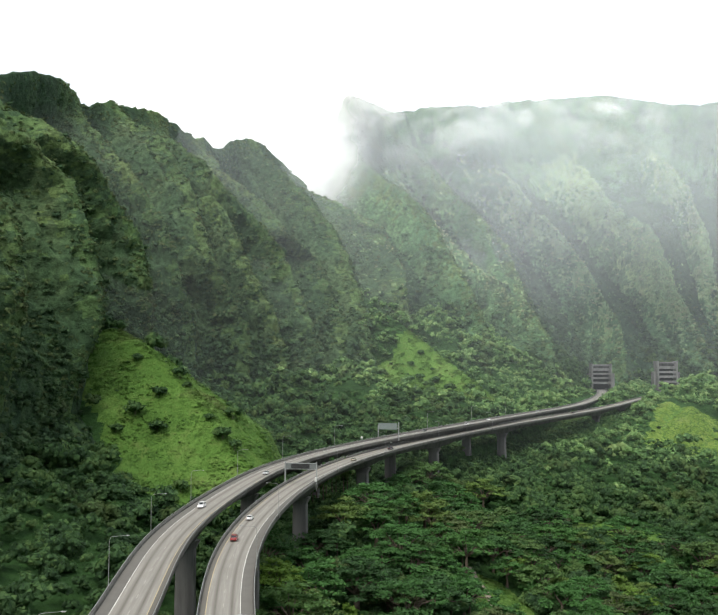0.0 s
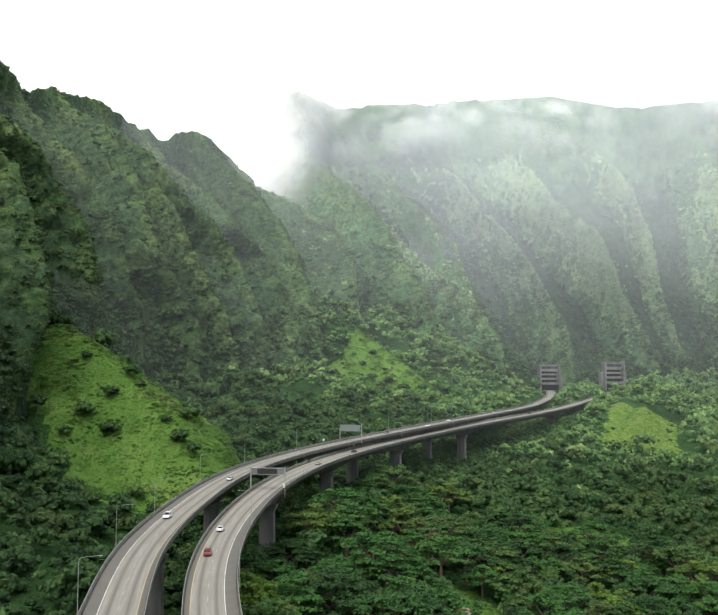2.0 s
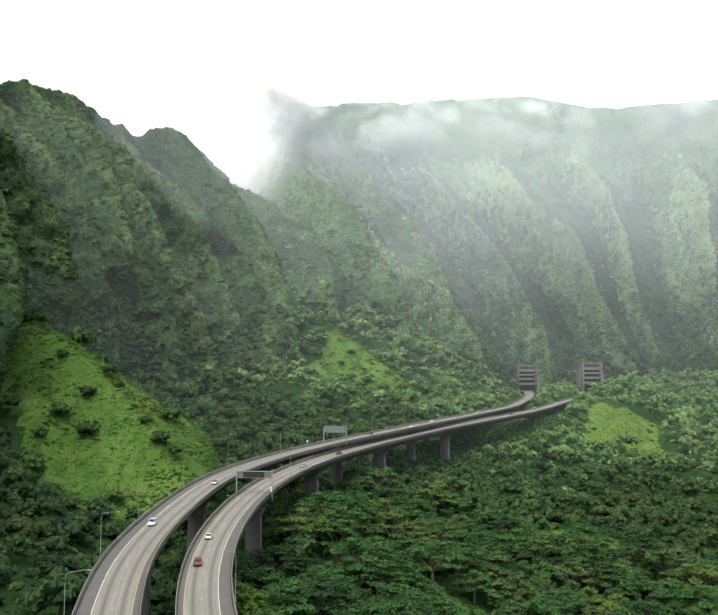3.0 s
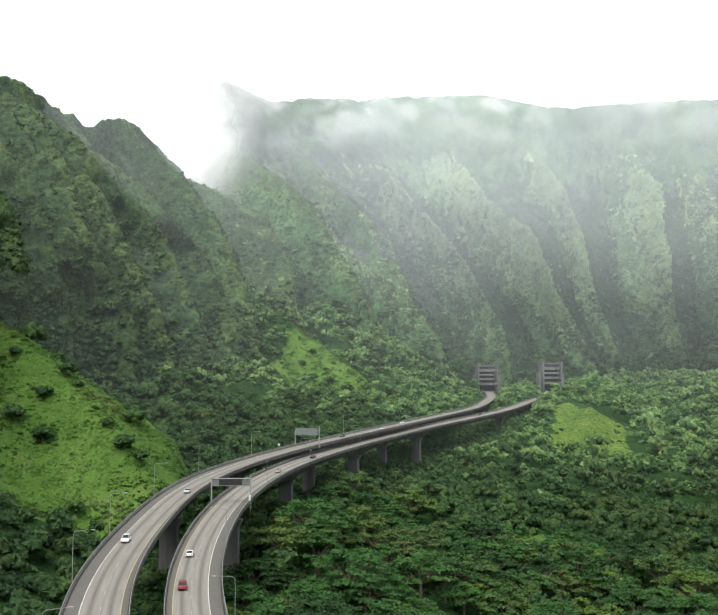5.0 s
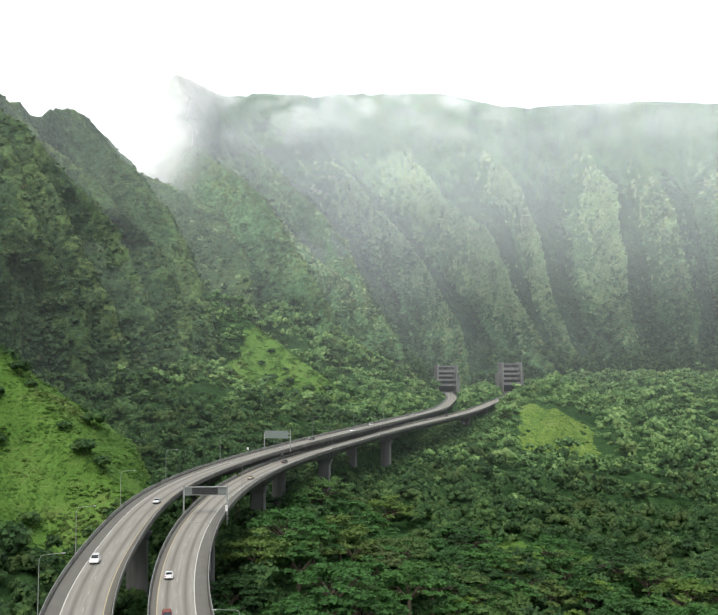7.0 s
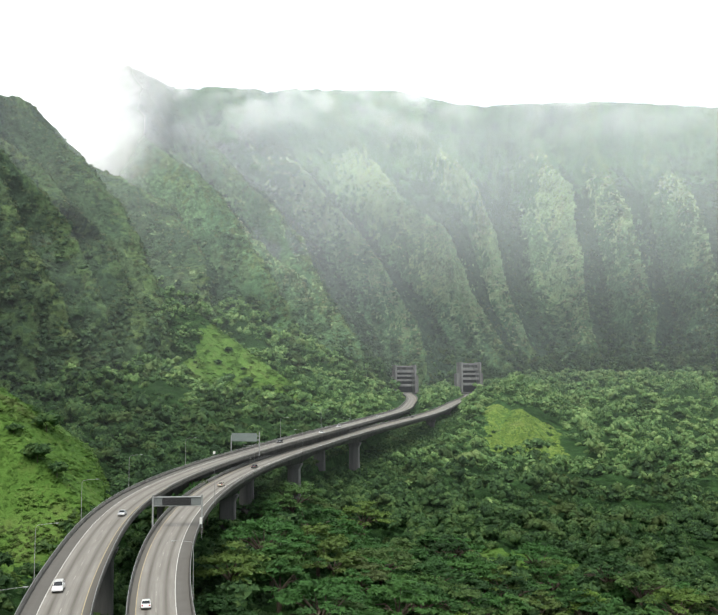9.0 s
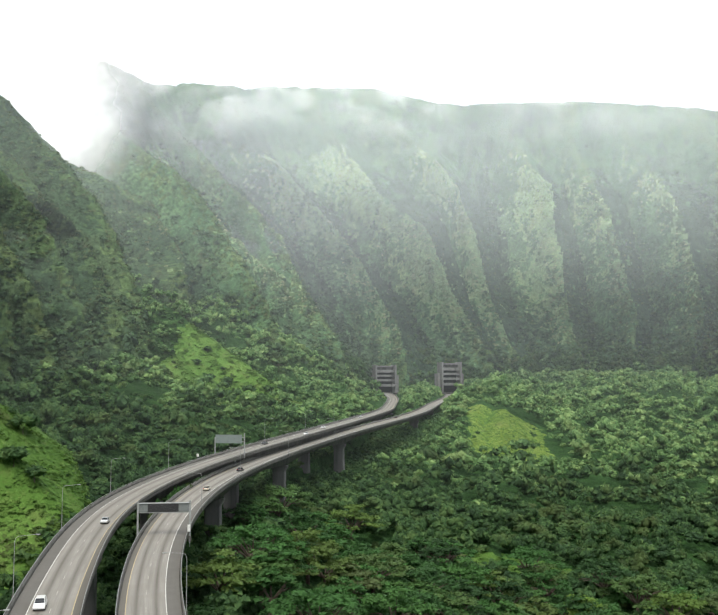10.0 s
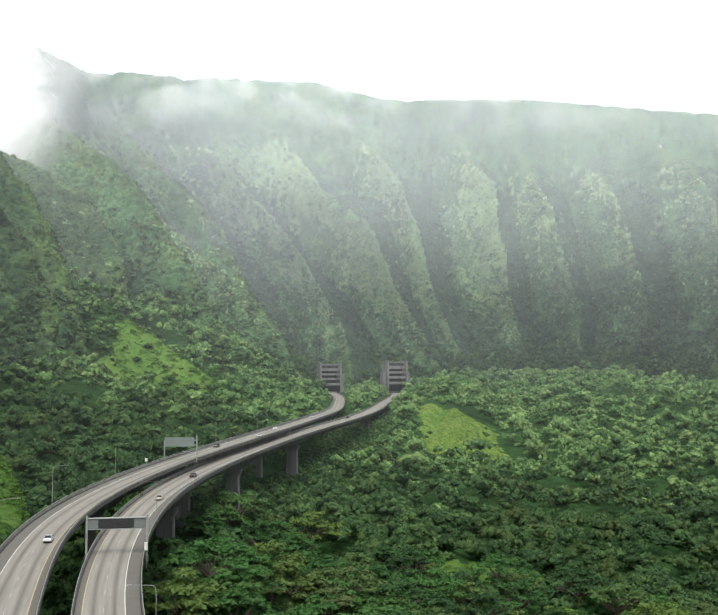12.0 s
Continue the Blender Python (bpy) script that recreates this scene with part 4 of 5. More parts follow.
def round_tree(seed, width, height):
    r = np.random.RandomState(seed)
    verts, tris, n = [], [], 0
    for k in range(8):
        t = k * 2.4
        c = np.array([math.cos(t), math.sin(t), 0]) * width * (0.0 if k == 0 else 0.52) + (0, 0, height * (0.82 if k == 0 else r.uniform(0.45, 0.72)))
        v, f, _ = clump_crown(r, 3, 90, 0.20)
        verts.append(v * width * r.uniform(0.42, 0.6) + c)
        tris.append(f + n)
        n += len(v)
    crown = (np.concatenate(verts), np.concatenate(tris))
    verts, faces = tube([(0, 0, -2.5), (0.1, 0.1, height * 0.3), (0, 0.2, height * 0.6)], [0.45, 0.35, 0.2], 7)
    return raw_mesh("trunk", verts, faces, BARK), crown_mesh("crown", crown, TREE_LEAF)


KINDS = [spreading_tree(3, 30, 40, 7.5, 11.0), spreading_tree(4, 24, 40, 6.2, 9.0), spreading_tree(5, 36, 40, 9.0, 12.0), spreading_tree(6, 18, 40, 5.0, 8.0), round_tree(7, 4.6, 8.5), round_tree(8, 3.8, 7.0)]
KIND_LABEL = ("broad spreading green tree with tiered foliage",) * 4 + ("dense rounded green forest tree",) * 2
x, y = jittered(-30, 300, 300, 760, 12.5)
z = ground_z(x, y)
keep = in_view(x, y, 10) & clear_of_road(x, y, z, 9, 14) & (grass_at(x, y) < 0.5) & (x > np.interp(y, ROAD_Y, ROADS["east"][:, 0]) - 6)
x, y, z = x[keep], y[keep], z[keep]
order = np.argsort(np.hypot(x + 45, y - 150))[:300]
planted = np.stack([x[order], y[order], z[order]], -1)
for p in planted:
    k = int(rng.choice(6, p=(0.22, 0.2, 0.16, 0.18, 0.14, 0.10)))
    s = rng.uniform(0.95, 1.75)
    root = thing("tree", pose(p[0], p[1], p[2], 0, 0, rng.uniform(0, 360)) @ Matrix.Scale(s, 4), KIND_LABEL[k], "tree", "valley trees")
    trunk, crown = KINDS[k]
    part("trunk", trunk, root)
    part("crown", crown, root)


# the closed forest round and beyond them
NEAR_CROWNS = [clump_crown(rng, 5, 130, 0.165) for _ in range(6)]
FAR_CROWNS = [clump_crown(rng, 3, 54, 0.215) for _ in range(6)]
HILL_CROWNS = [clump_crown(rng, 1, 18, 0.41, 0.9) for _ in range(6)]

x, y = jittered(-190, 420, 225, 640, 6.8)
z = ground_z(x, y)
keep = in_view(x, y) & clear_of_road(x, y, z, 4, 6) & (grass_at(x, y) < 0.5)
cell = {(int(q[0] // 5), int(q[1] // 5)) for q in planted}
keep &= np.array([not any((int(a // 5) + i, int(b // 5) + j) in cell for i in (-1, 0, 1) for j in (-1, 0, 1)) or k % 3 == 0 for k, (a, b) in enumerate(zip(x, y))])
near = np.stack([x, y, z], -1)[keep]
size = 2.4 + 5.2 * rng.uniform(0, 1, len(near)) ** 2.2
ok = clear_of_road(near[:, 0], near[:, 1], near[:, 2], 1.4 * size, 2.2 * size)
near, size = near[ok], size[ok]
scatter("forest_canopy", NEAR_CROWNS, near + np.stack([0 * size, 0 * size, size * rng.uniform(0.1, 1.3, len(near))], -1), size, LEAF, "dense dark green forest canopy on the valley sides", rng, size * rng.uniform(0.8, 1.3, len(near)))

x, y = jittered(-130, 640, 640, 1300, 8.9)
z = ground_z(x, y)
keep = in_view(x, y) & clear_of_road(x, y, z, 4, 6) & (grass_near(x, y) < 0.5) & ((y < 1205) | (np.abs(x - 311) > 17) & (np.abs(x - 396) > 17))
far = np.stack([x, y, z], -1)[keep]
size = 2.8 + 6.4 * rng.uniform(0, 1, len(far)) ** 2.4
ok = clear_of_road(far[:, 0], far[:, 1], far[:, 2], 1.4 * size, 2.2 * size)
far, size = far[ok], size[ok]
lift = size * rng.uniform(-0.1, 1.1, len(far)) + 7 * smooth(0.42, 0.66, fbm(far[:, 0] / 24, far[:, 1] / 24, 6.6, 2)) * (road_gap(far[:, 0], far[:, 1])[0] > 44)
tall = size * rng.uniform(0.8, 1.3, len(far))
right = far[:, 0] > np.interp(far[:, 1], ROAD_Y, ROADS["east"][:, 0])
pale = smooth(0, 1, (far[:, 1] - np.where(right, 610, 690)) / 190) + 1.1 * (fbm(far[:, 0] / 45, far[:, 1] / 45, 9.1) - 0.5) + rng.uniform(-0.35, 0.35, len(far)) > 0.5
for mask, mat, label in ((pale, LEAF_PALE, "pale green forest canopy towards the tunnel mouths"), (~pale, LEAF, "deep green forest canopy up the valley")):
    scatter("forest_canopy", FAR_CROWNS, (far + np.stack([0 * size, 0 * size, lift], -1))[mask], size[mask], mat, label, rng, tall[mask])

# taller trees beside and between the carriageways before the tunnel mouths
y = np.concatenate([rng.uniform(975, 1206, 120), rng.uniform(1060, 1206, 60)])
x = np.interp(y, ROAD_Y, ROADS["east"][:, 0]) + np.concatenate([rng.uniform(9, 13, 120), rng.uniform(-38, -15, 60)])
keep = x > np.interp(y, ROAD_Y, ROADS["west"][:, 0]) + 12.5
x, y = x[keep], y[keep]
size = rng.uniform(2.3, 3.4, len(x))
top = np.interp(y, ROAD_Y, ROADS["east"][:, 2]) + np.interp(y, [975, 1015, 1200], [0.0, 6.0, 8.0]) * rng.uniform(0.5, 1.1, len(x))
for drop in (1.0, 2.4, 3.8):
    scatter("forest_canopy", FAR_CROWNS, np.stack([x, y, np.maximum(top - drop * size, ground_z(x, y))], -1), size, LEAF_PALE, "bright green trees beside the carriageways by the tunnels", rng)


def on_wall(step, rows, odds, heights, trees):
    """Places on the mountain, picked by how near they are to a spur's crest and how high up."""
    s, v = np.meshgrid(np.arange(120, ARC[-1] - 500, step), np.linspace(-0.28, 0.99, rows), indexing="ij")
    s, v = s.ravel() + rng.uniform(-0.5, 0.5, s.size) * step, np.clip(v.ravel() + rng.uniform(-0.5, 0.5, s.size) / rows, -0.3, 0.995)
    p, ridge, fern, dark_side = wall_point(s, v, True)
    under = ground_z(p[:, 0], p[:, 1])
    gap, _ = road_gap(p[:, 0], p[:, 1])
    clumped = 0.4 + 1.2 * smooth(0.35, 0.62, fbm(s / 26, v * 10, 5.2, 3))
    odd = np.interp(ridge, [0.3, 0.6, 0.9], odds) * np.interp(v, [0, 0.3, 0.7, 1], heights) * clumped
    keep = (rng.uniform(0, 1, len(p)) < odd * np.where(trees, 1 - 0.9 * np.clip(fern * 2.0, 0, 1), 1.0)) & (p[:, 2] > under - 2) & in_view(p[:, 0], p[:, 1], 60)
    keep &= (gap > 13) & ((grass_near(p[:, 0], p[:, 1], 3.5) < 0.5) | (p[:, 2] > under + 25)) & ((np.abs(p[:, 1] - 1240) > 30) | (np.abs(p[:, 0] - 353) > 65))
    return p[keep], v[keep], fern[keep], dark_side[keep]


p, v, _, dark_side = on_wall(5.2, 74, [1.0, 0.75, 0.4], [1.0, 0.85, 0.6, 0.35], True)
size = (1.3 + 2.3 * rng.uniform(0, 1, len(p)) ** 2.0) * np.interp(v, [0.02, 0.14, 0.4, 1], [1.9, 1.3, 0.95, 0.6]) * np.interp(p[:, 1], [700, 1300], [1.0, 1.6])
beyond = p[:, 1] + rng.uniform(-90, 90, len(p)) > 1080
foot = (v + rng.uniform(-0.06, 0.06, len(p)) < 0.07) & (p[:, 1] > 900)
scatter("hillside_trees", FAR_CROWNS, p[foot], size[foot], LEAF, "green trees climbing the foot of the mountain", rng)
# The dark side keeps darker leaves, its shade put into the colour.
beyond &= ~foot & (dark_side + rng.uniform(-0.2, 0.2, len(p)) < 0.8)
close = (p[:, 1] < 640) & (v < 0.55) & ~foot
scatter("hillside_trees", FAR_CROWNS, p[close], size[close], LEAF_HILL, "dark green trees on the lower slopes of the cliffs", rng)
rest = ~beyond & ~foot & ~close
scatter("hillside_trees", HILL_CROWNS, p[rest], size[rest], LEAF_HILL, "dark green small trees in the gullies of the cliffs", rng)
scatter("hillside_trees", HILL_CROWNS, p[beyond], size[beyond], LEAF_FAR, "grey-green trees on the far mountain wall, haze put into their colour", rng)
p, v, fern, _ = on_wall(5.0, 76, [0.15, 0.4, 1.0], [0.4, 0.8, 1.0, 1.0], False)
LOW_CROWNS = [(lambda v, t, k: (v[12:], t[20:] - 12, 0))(*clump_crown(rng, 1, 16, 0.5, 0.6)) for _ in range(6)]
size = rng.uniform(1.0, 2.1, len(p)) * np.interp(p[:, 1], [700, 1300], [1.0, 1.4])
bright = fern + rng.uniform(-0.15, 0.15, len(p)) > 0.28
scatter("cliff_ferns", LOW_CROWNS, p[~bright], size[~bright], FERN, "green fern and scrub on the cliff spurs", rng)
scatter("cliff_ferns", LOW_CROWNS, p[bright], size[bright], FERN_PALE, "pale yellow-green fern on the far buttresses, lit faces put into its colour", rng)

# shrubs that close in on the second grassy spur
x, y = jittered(-20, 150, 820, 1010, 3.4)
keep = (grass_at(x, y) < 0.5) & (grass_near(x, y, 11.0) > 0.5) & (hill(x, y, HILL_2, 0.5, 1.0)[2] > 10)
ring = np.stack([x, y, ground_z(x, y) + 0.5], -1)[keep]
x, y = jittered(-40, 84, 870, 1010, 4.6)
keep = (grass_near(x, y, 2.0) < 0.5) & (hill(x, y, HILL_2, 0.5, 1.0)[1] < 0.5)
ring = np.concatenate([ring, np.stack([x, y, ground_z(x, y) + 1.0], -1)[keep]])
scatter("undergrowth", FAR_CROWNS, ring, rng.uniform(1.2, 2.6, len(ring)), LEAF, "green shrubs round a grassy spur", rng)

# low undergrowth beneath and beside the decks
x, y = jittered(-60, 400, 380, 1180, 3.6)
z = ground_z(x, y)
gap, road = road_gap(x, y)
keep = (gap < 24) & (z < road - 4.5) & in_view(x, y)
under = np.stack([x, y, z], -1)[keep]
scatter("undergrowth", LOW_CROWNS, under, rng.uniform(1.6, 3.4, len(under)), LEAF, "dark green undergrowth beneath the viaducts", rng)

# the sward of the open spurs, and shrubs in it
def slope_normal(x, y):
    dx, dy = (ground_z(x + 1.5, y) - ground_z(x - 1.5, y)) / 3, (ground_z(x, y + 1.5) - ground_z(x, y - 1.5)) / 3
    n = np.stack([-dx, -dy, np.ones_like(dx)], -1)
    return n / np.linalg.norm(n, axis=1)[:, None]


x, y = jittered(-150, 340, 390, 1000, 1.15)
keep = (grass_at(x, y) > 0.5) & (rng.uniform(0, 1, len(x)) < np.where((y < 560) | (x > 200), 1.0, 0.35))
x, y = x[keep], y[keep]
z = ground_z(x, y)
nrm = slope_normal(x, y)
at = np.stack([x, y, z], -1) + nrm * rng.uniform(0.12, 0.35, (len(x), 1))
blades = leaf_sprays(rng, at, nrm, 0.95 * np.where(y < 560, 1.0, 1.5), 0.16)
field = (x > 200) & (y > 720)
sward = new("grass_sward", raw_mesh("grass_sward", blades.reshape(-1, 3), np.arange(3 * len(x)).reshape(-1, 3), [GRASS_BLADE, FIELD_BLADE], field * 1))
tagged(sward, "tall bright green grass on the open spurs", "grass", "", "stuff")
pick = rng.uniform(0, 1, len(x)) < np.where(y < 560, 0.34, 0.5) * (x < 200) * smooth(0.40, 0.58, fbm(x / 9, y / 9, 4.4, 3))
t = np.stack([x, y, z], -1)[pick]
wide = rng.uniform(0.7, 1.7, len(t)) * np.where(t[:, 1] < 560, 1.0, 1.5)
scatter("grass_tussocks", LOW_CROWNS, t, wide, GRASS_BLADE, "rough tussocks in the bright green grass", rng, 0.5 * wide)
pick = rng.uniform(0, 1, len(x)) < np.where(y < 560, 0.0008, 0.003) + 0.007 * (fbm(x / 26, y / 26, 3.3) > 0.62)
b = np.stack([x, y, z], -1)[pick]
scatter("bushes", NEAR_CROWNS, b, 0.9 + 2.2 * rng.uniform(0, 1, len(b)) ** 1.6, LEAF, "dark green bushes dotted over the grass", rng)


def bush(x, y, r, turn):
    """A lone round shrub: short stems under a dense crown that reaches the grass."""
    root = thing("bush", pose(x, y, float(ground_z(x, y)) - 0.3, 0, 0, turn), "dark green rounded bush standing alone in bright grass", "bush", "bushes on the spurs")
    v, f = tube([(0, 0, -0.6), (0.1, 0.05, 0.5 * r)], [0.16, 0.08], 6)
    part("stem", raw_mesh("stem", v, f, BARK), root)
    part("crown", BUSH_CROWNS[turn % 3], root, "", Matrix.Translation((0, 0, 0.62 * r)) @ Matrix.Diagonal((r, r, 0.85 * r, 1)))


BUSH_CROWNS = [crown_mesh("crown", clump_crown(rng, 6, 210, 0.15), LEAF) for _ in range(3)]
for n, (x, y, r) in enumerate(((-88, 474, 3.6), (-61, 468, 4.4), (-96, 463, 3.4), (-93, 447, 3.7), (-105, 454, 4.2), (-62, 441, 4.0), (-111, 483, 2.6), (-112, 446, 2.8), (-77, 420, 3.6),
                                 (-56, 437, 3.0), (-70, 452, 2.2), (61, 950, 3.4), (73, 914, 4.4), (51, 936, 3.0), (58, 911, 4.6), (82, 867, 5.0), (62, 866, 4.6), (104, 906, 4.2))):
    bush(x, y, 1.3 * r, 47 * n)


# ---- road furniture ----
def placed(xs, zs, y, across, up=0.0, turn=0.0):
    """A pose on a carriageway: x to its right, y along it."""
    p, d, r = line_frame(xs, zs, y)
    q = p + r * across
    return Matrix.Translation((q.x, q.y, q.z + up)) @ Matrix.Rotation(math.atan2(r.y, r.x) + radians(turn), 4, "Z")


def street_lamp():
    """A tapered steel pole with a gently curved arm over the road (towards +x) and a flat lamp head."""
    root = thing("street_lamp", Matrix.Identity(4), "tall galvanised street lamp on the barrier with one long arm", "street lamp", "viaduct street lamps")
    part("base_plate", box_mesh("base_plate", -0.22, 0.22, -0.22, 0.22, -0.9, 0.08, BARRIER, 0.03), root, "concrete pole bracket")
    v, f = tube([(0, 0, 0.05), (0, 0, 4), (0, 0, 8.4), (0.06, 0, 9.3)], [0.085, 0.07, 0.055, 0.05], 10)
    part("pole", raw_mesh("pole", v, f, STEEL), root)
    v, f = tube([(0.05, 0, 9.2), (0.2, 0, 9.7), (0.55, 0, 9.95), (2.2, 0, 10.1), (3.6, 0, 10.2)], [0.05, 0.045, 0.04, 0.036, 0.034], 8)
    part("arm", raw_mesh("arm", v, f, STEEL), root)
    head = part("lamp_head", box_mesh("lamp_head", 3.5, 4.25, -0.15, 0.15, 10.13, 10.27, STEEL, 0.04), root, "flat lamp head")
    part("cover", box_mesh("cover", 3.6, 4.15, -0.11, 0.11, 10.09, 10.14, LAMP_GLASS, 0.02), head, "frosted glass cover")
    return root


lamp = street_lamp()
lamp.matrix_basis = placed(WEST_X, WEST_Z, 206, -HALF - 0.15, 0.9)
for y in (146, 266, 317, 381, 437, 492, 594, 655, 715):
    copy_thing(lamp, placed(WEST_X, WEST_Z, y, -HALF - 0.15, 0.9))
for y in (163, 241, 314, 425, 495, 565, 640):
    copy_thing(lamp, placed(EAST_X, EAST_Z, y, HALF + 0.15, 0.9, 180))


def message_gantry():
    """Two square posts and a deep box beam with a dark message panel over the east carriageway."""
    p, d, r = line_frame(EAST_X, EAST_Z, 388.5)
    root = thing("message_gantry", placed(EAST_X, EAST_Z, 388.5, 0), "grey steel gantry carrying a dark blank message panel", "gantry")
    for s in (-1, 1):
        post = part("post", box_mesh("post", s * 6.45 - 0.22, s * 6.45 + 0.22, -0.22, 0.22, -1.0, 8.6, STEEL, 0.03), root)
        part("cap", box_mesh("cap", s * 6.45 - 0.27, s * 6.45 + 0.27, -0.27, 0.27, 8.6, 8.72, STEEL), post)
        part("bracket", box_mesh("bracket", s * 6.45 - 0.35, s * 6.45 + 0.35, -0.4, 0.4, -1.5, -0.1, BARRIER, 0.05), post, "concrete bracket on the deck edge")
    part("beam", box_mesh("beam", -6.2, 6.2, -0.05, 1.1, 5.9, 8.0, SIGN_BACK, 0.04), root, "grey-green box beam")
    panel = part("message_panel", box_mesh("message_panel", -4.0, 3.6, -0.2, -0.06, 6.0, 7.95, DARK_PANEL, 0.03), root, "dark blank message panel")
    for k in range(7):
        z = 6.2 + 0.26 * k
        part("louvre", box_mesh("louvre", -3.85, 3.45, -0.26, -0.2, z, z + 0.05, DARK_PANEL), panel)
    for z in (5.72, 8.02):
        part("walkway_edge", box_mesh("walkway_edge", -6.2, 6.2, -0.3, 1.3, z, z + 0.12, STEEL), root)
    cabinet = part("cabinet", box_mesh("cabinet", 5.9, 6.6, -0.75, -0.28, 1.0, 2.7, LAMP_GLASS, 0.03), root, "white equipment cabinet")
    part("cabinet_door", box_mesh("cabinet_door", 5.95, 6.55, -0.78, -0.752, 1.1, 2.6, LAMP_GLASS), cabinet)
    v, f = tube([(6.45, -0.3, 0.6), (6.5, -0.4, -2.8)], [0.08, 0.08], 6)
    part("conduit", raw_mesh("conduit", v, f, STEEL), root, "cable conduit")
    return root


message_gantry()


def sign_gantry():
    root = thing("sign_gantry", placed(WEST_X, WEST_Z, 538, 0), "steel gantry with a large sign board seen from behind", "sign")
    for s, top in ((-1, 7.6), (1, 9.3)):
        part("post", box_mesh("post", s * 6.35 - 0.2, s * 6.35 + 0.2, -0.2, 0.2, -1.0, top, STEEL, 0.03), root)
    part("beam", box_mesh("beam", -6.2, 6.2, -0.15, 0.15, 5.6, 5.95, STEEL, 0.03), root)
    part("beam", box_mesh("beam", -6.2, 6.2, -0.15, 0.15, 7.3, 7.6, STEEL, 0.03), root)
    board = part("sign_board", box_mesh("sign_board", -6.1, 5.4, -0.3, -0.22, 5.1, 8.6, SIGN_PALE, 0.02), root, "dull grey-green back of a sign board")
    for k in range(6):
        x = -5.4 + 2.05 * k
        part("stiffener", box_mesh("stiffener", x - 0.05, x + 0.05, -0.22, -0.15, 5.15, 8.5, SIGN_PALE), board)
    return root


sign_gantry()


def roadside_box(m):
    root = thing("roadside_box", m, "small white equipment box on a short post", "equipment box", "roadside boxes")
    part("post", box_mesh("post", -0.06, 0.06, -0.06, 0.06, -0.2, 0.9, STEEL), root)
    part("housing", box_mesh("housing", -0.4, 0.4, -0.3, 0.3, 0.9, 2.0, LAMP_GLASS, 0.05), root, "white housing")


roadside_box(placed(WEST_X, WEST_Z, 520, -HALF - 0.1, 0.85))
roadside_box(placed(EAST_X, EAST_Z, 530, -HALF - 0.1, 0.85))


# ---- traffic ----
def paint(name, col):
    mat, nt, b = material(name, 0.3, 0.1, 0.5)
    c = ramp(nt, noise_node(nt, 3.0, 3, 0.6, position(nt)), [(0.3, tuple(v * 0.9 for v in col)), (0.7, col)])
    nt.links.new(c, b.inputs["Base Color"])
    b.inputs["Coat Weight"].default_value = 0.5
    return mat


PAINTS = {"white": paint("white_car_paint", (0.75, 0.75, 0.74)), "red": paint("dark_red_car_paint", (0.22, 0.02, 0.018)), "black": paint("black_car_paint", (0.025, 0.025, 0.028)),
          "silver": paint("silver_car_paint", (0.45, 0.46, 0.46)), "tan": paint("pale_gold_car_paint", (0.48, 0.44, 0.34))}
LAMP_WHITE = plain("clear_headlight", (0.75, 0.75, 0.72), 0.2)
LAMP_RED = plain("red_tail_light", (0.35, 0.02, 0.02), 0.3)


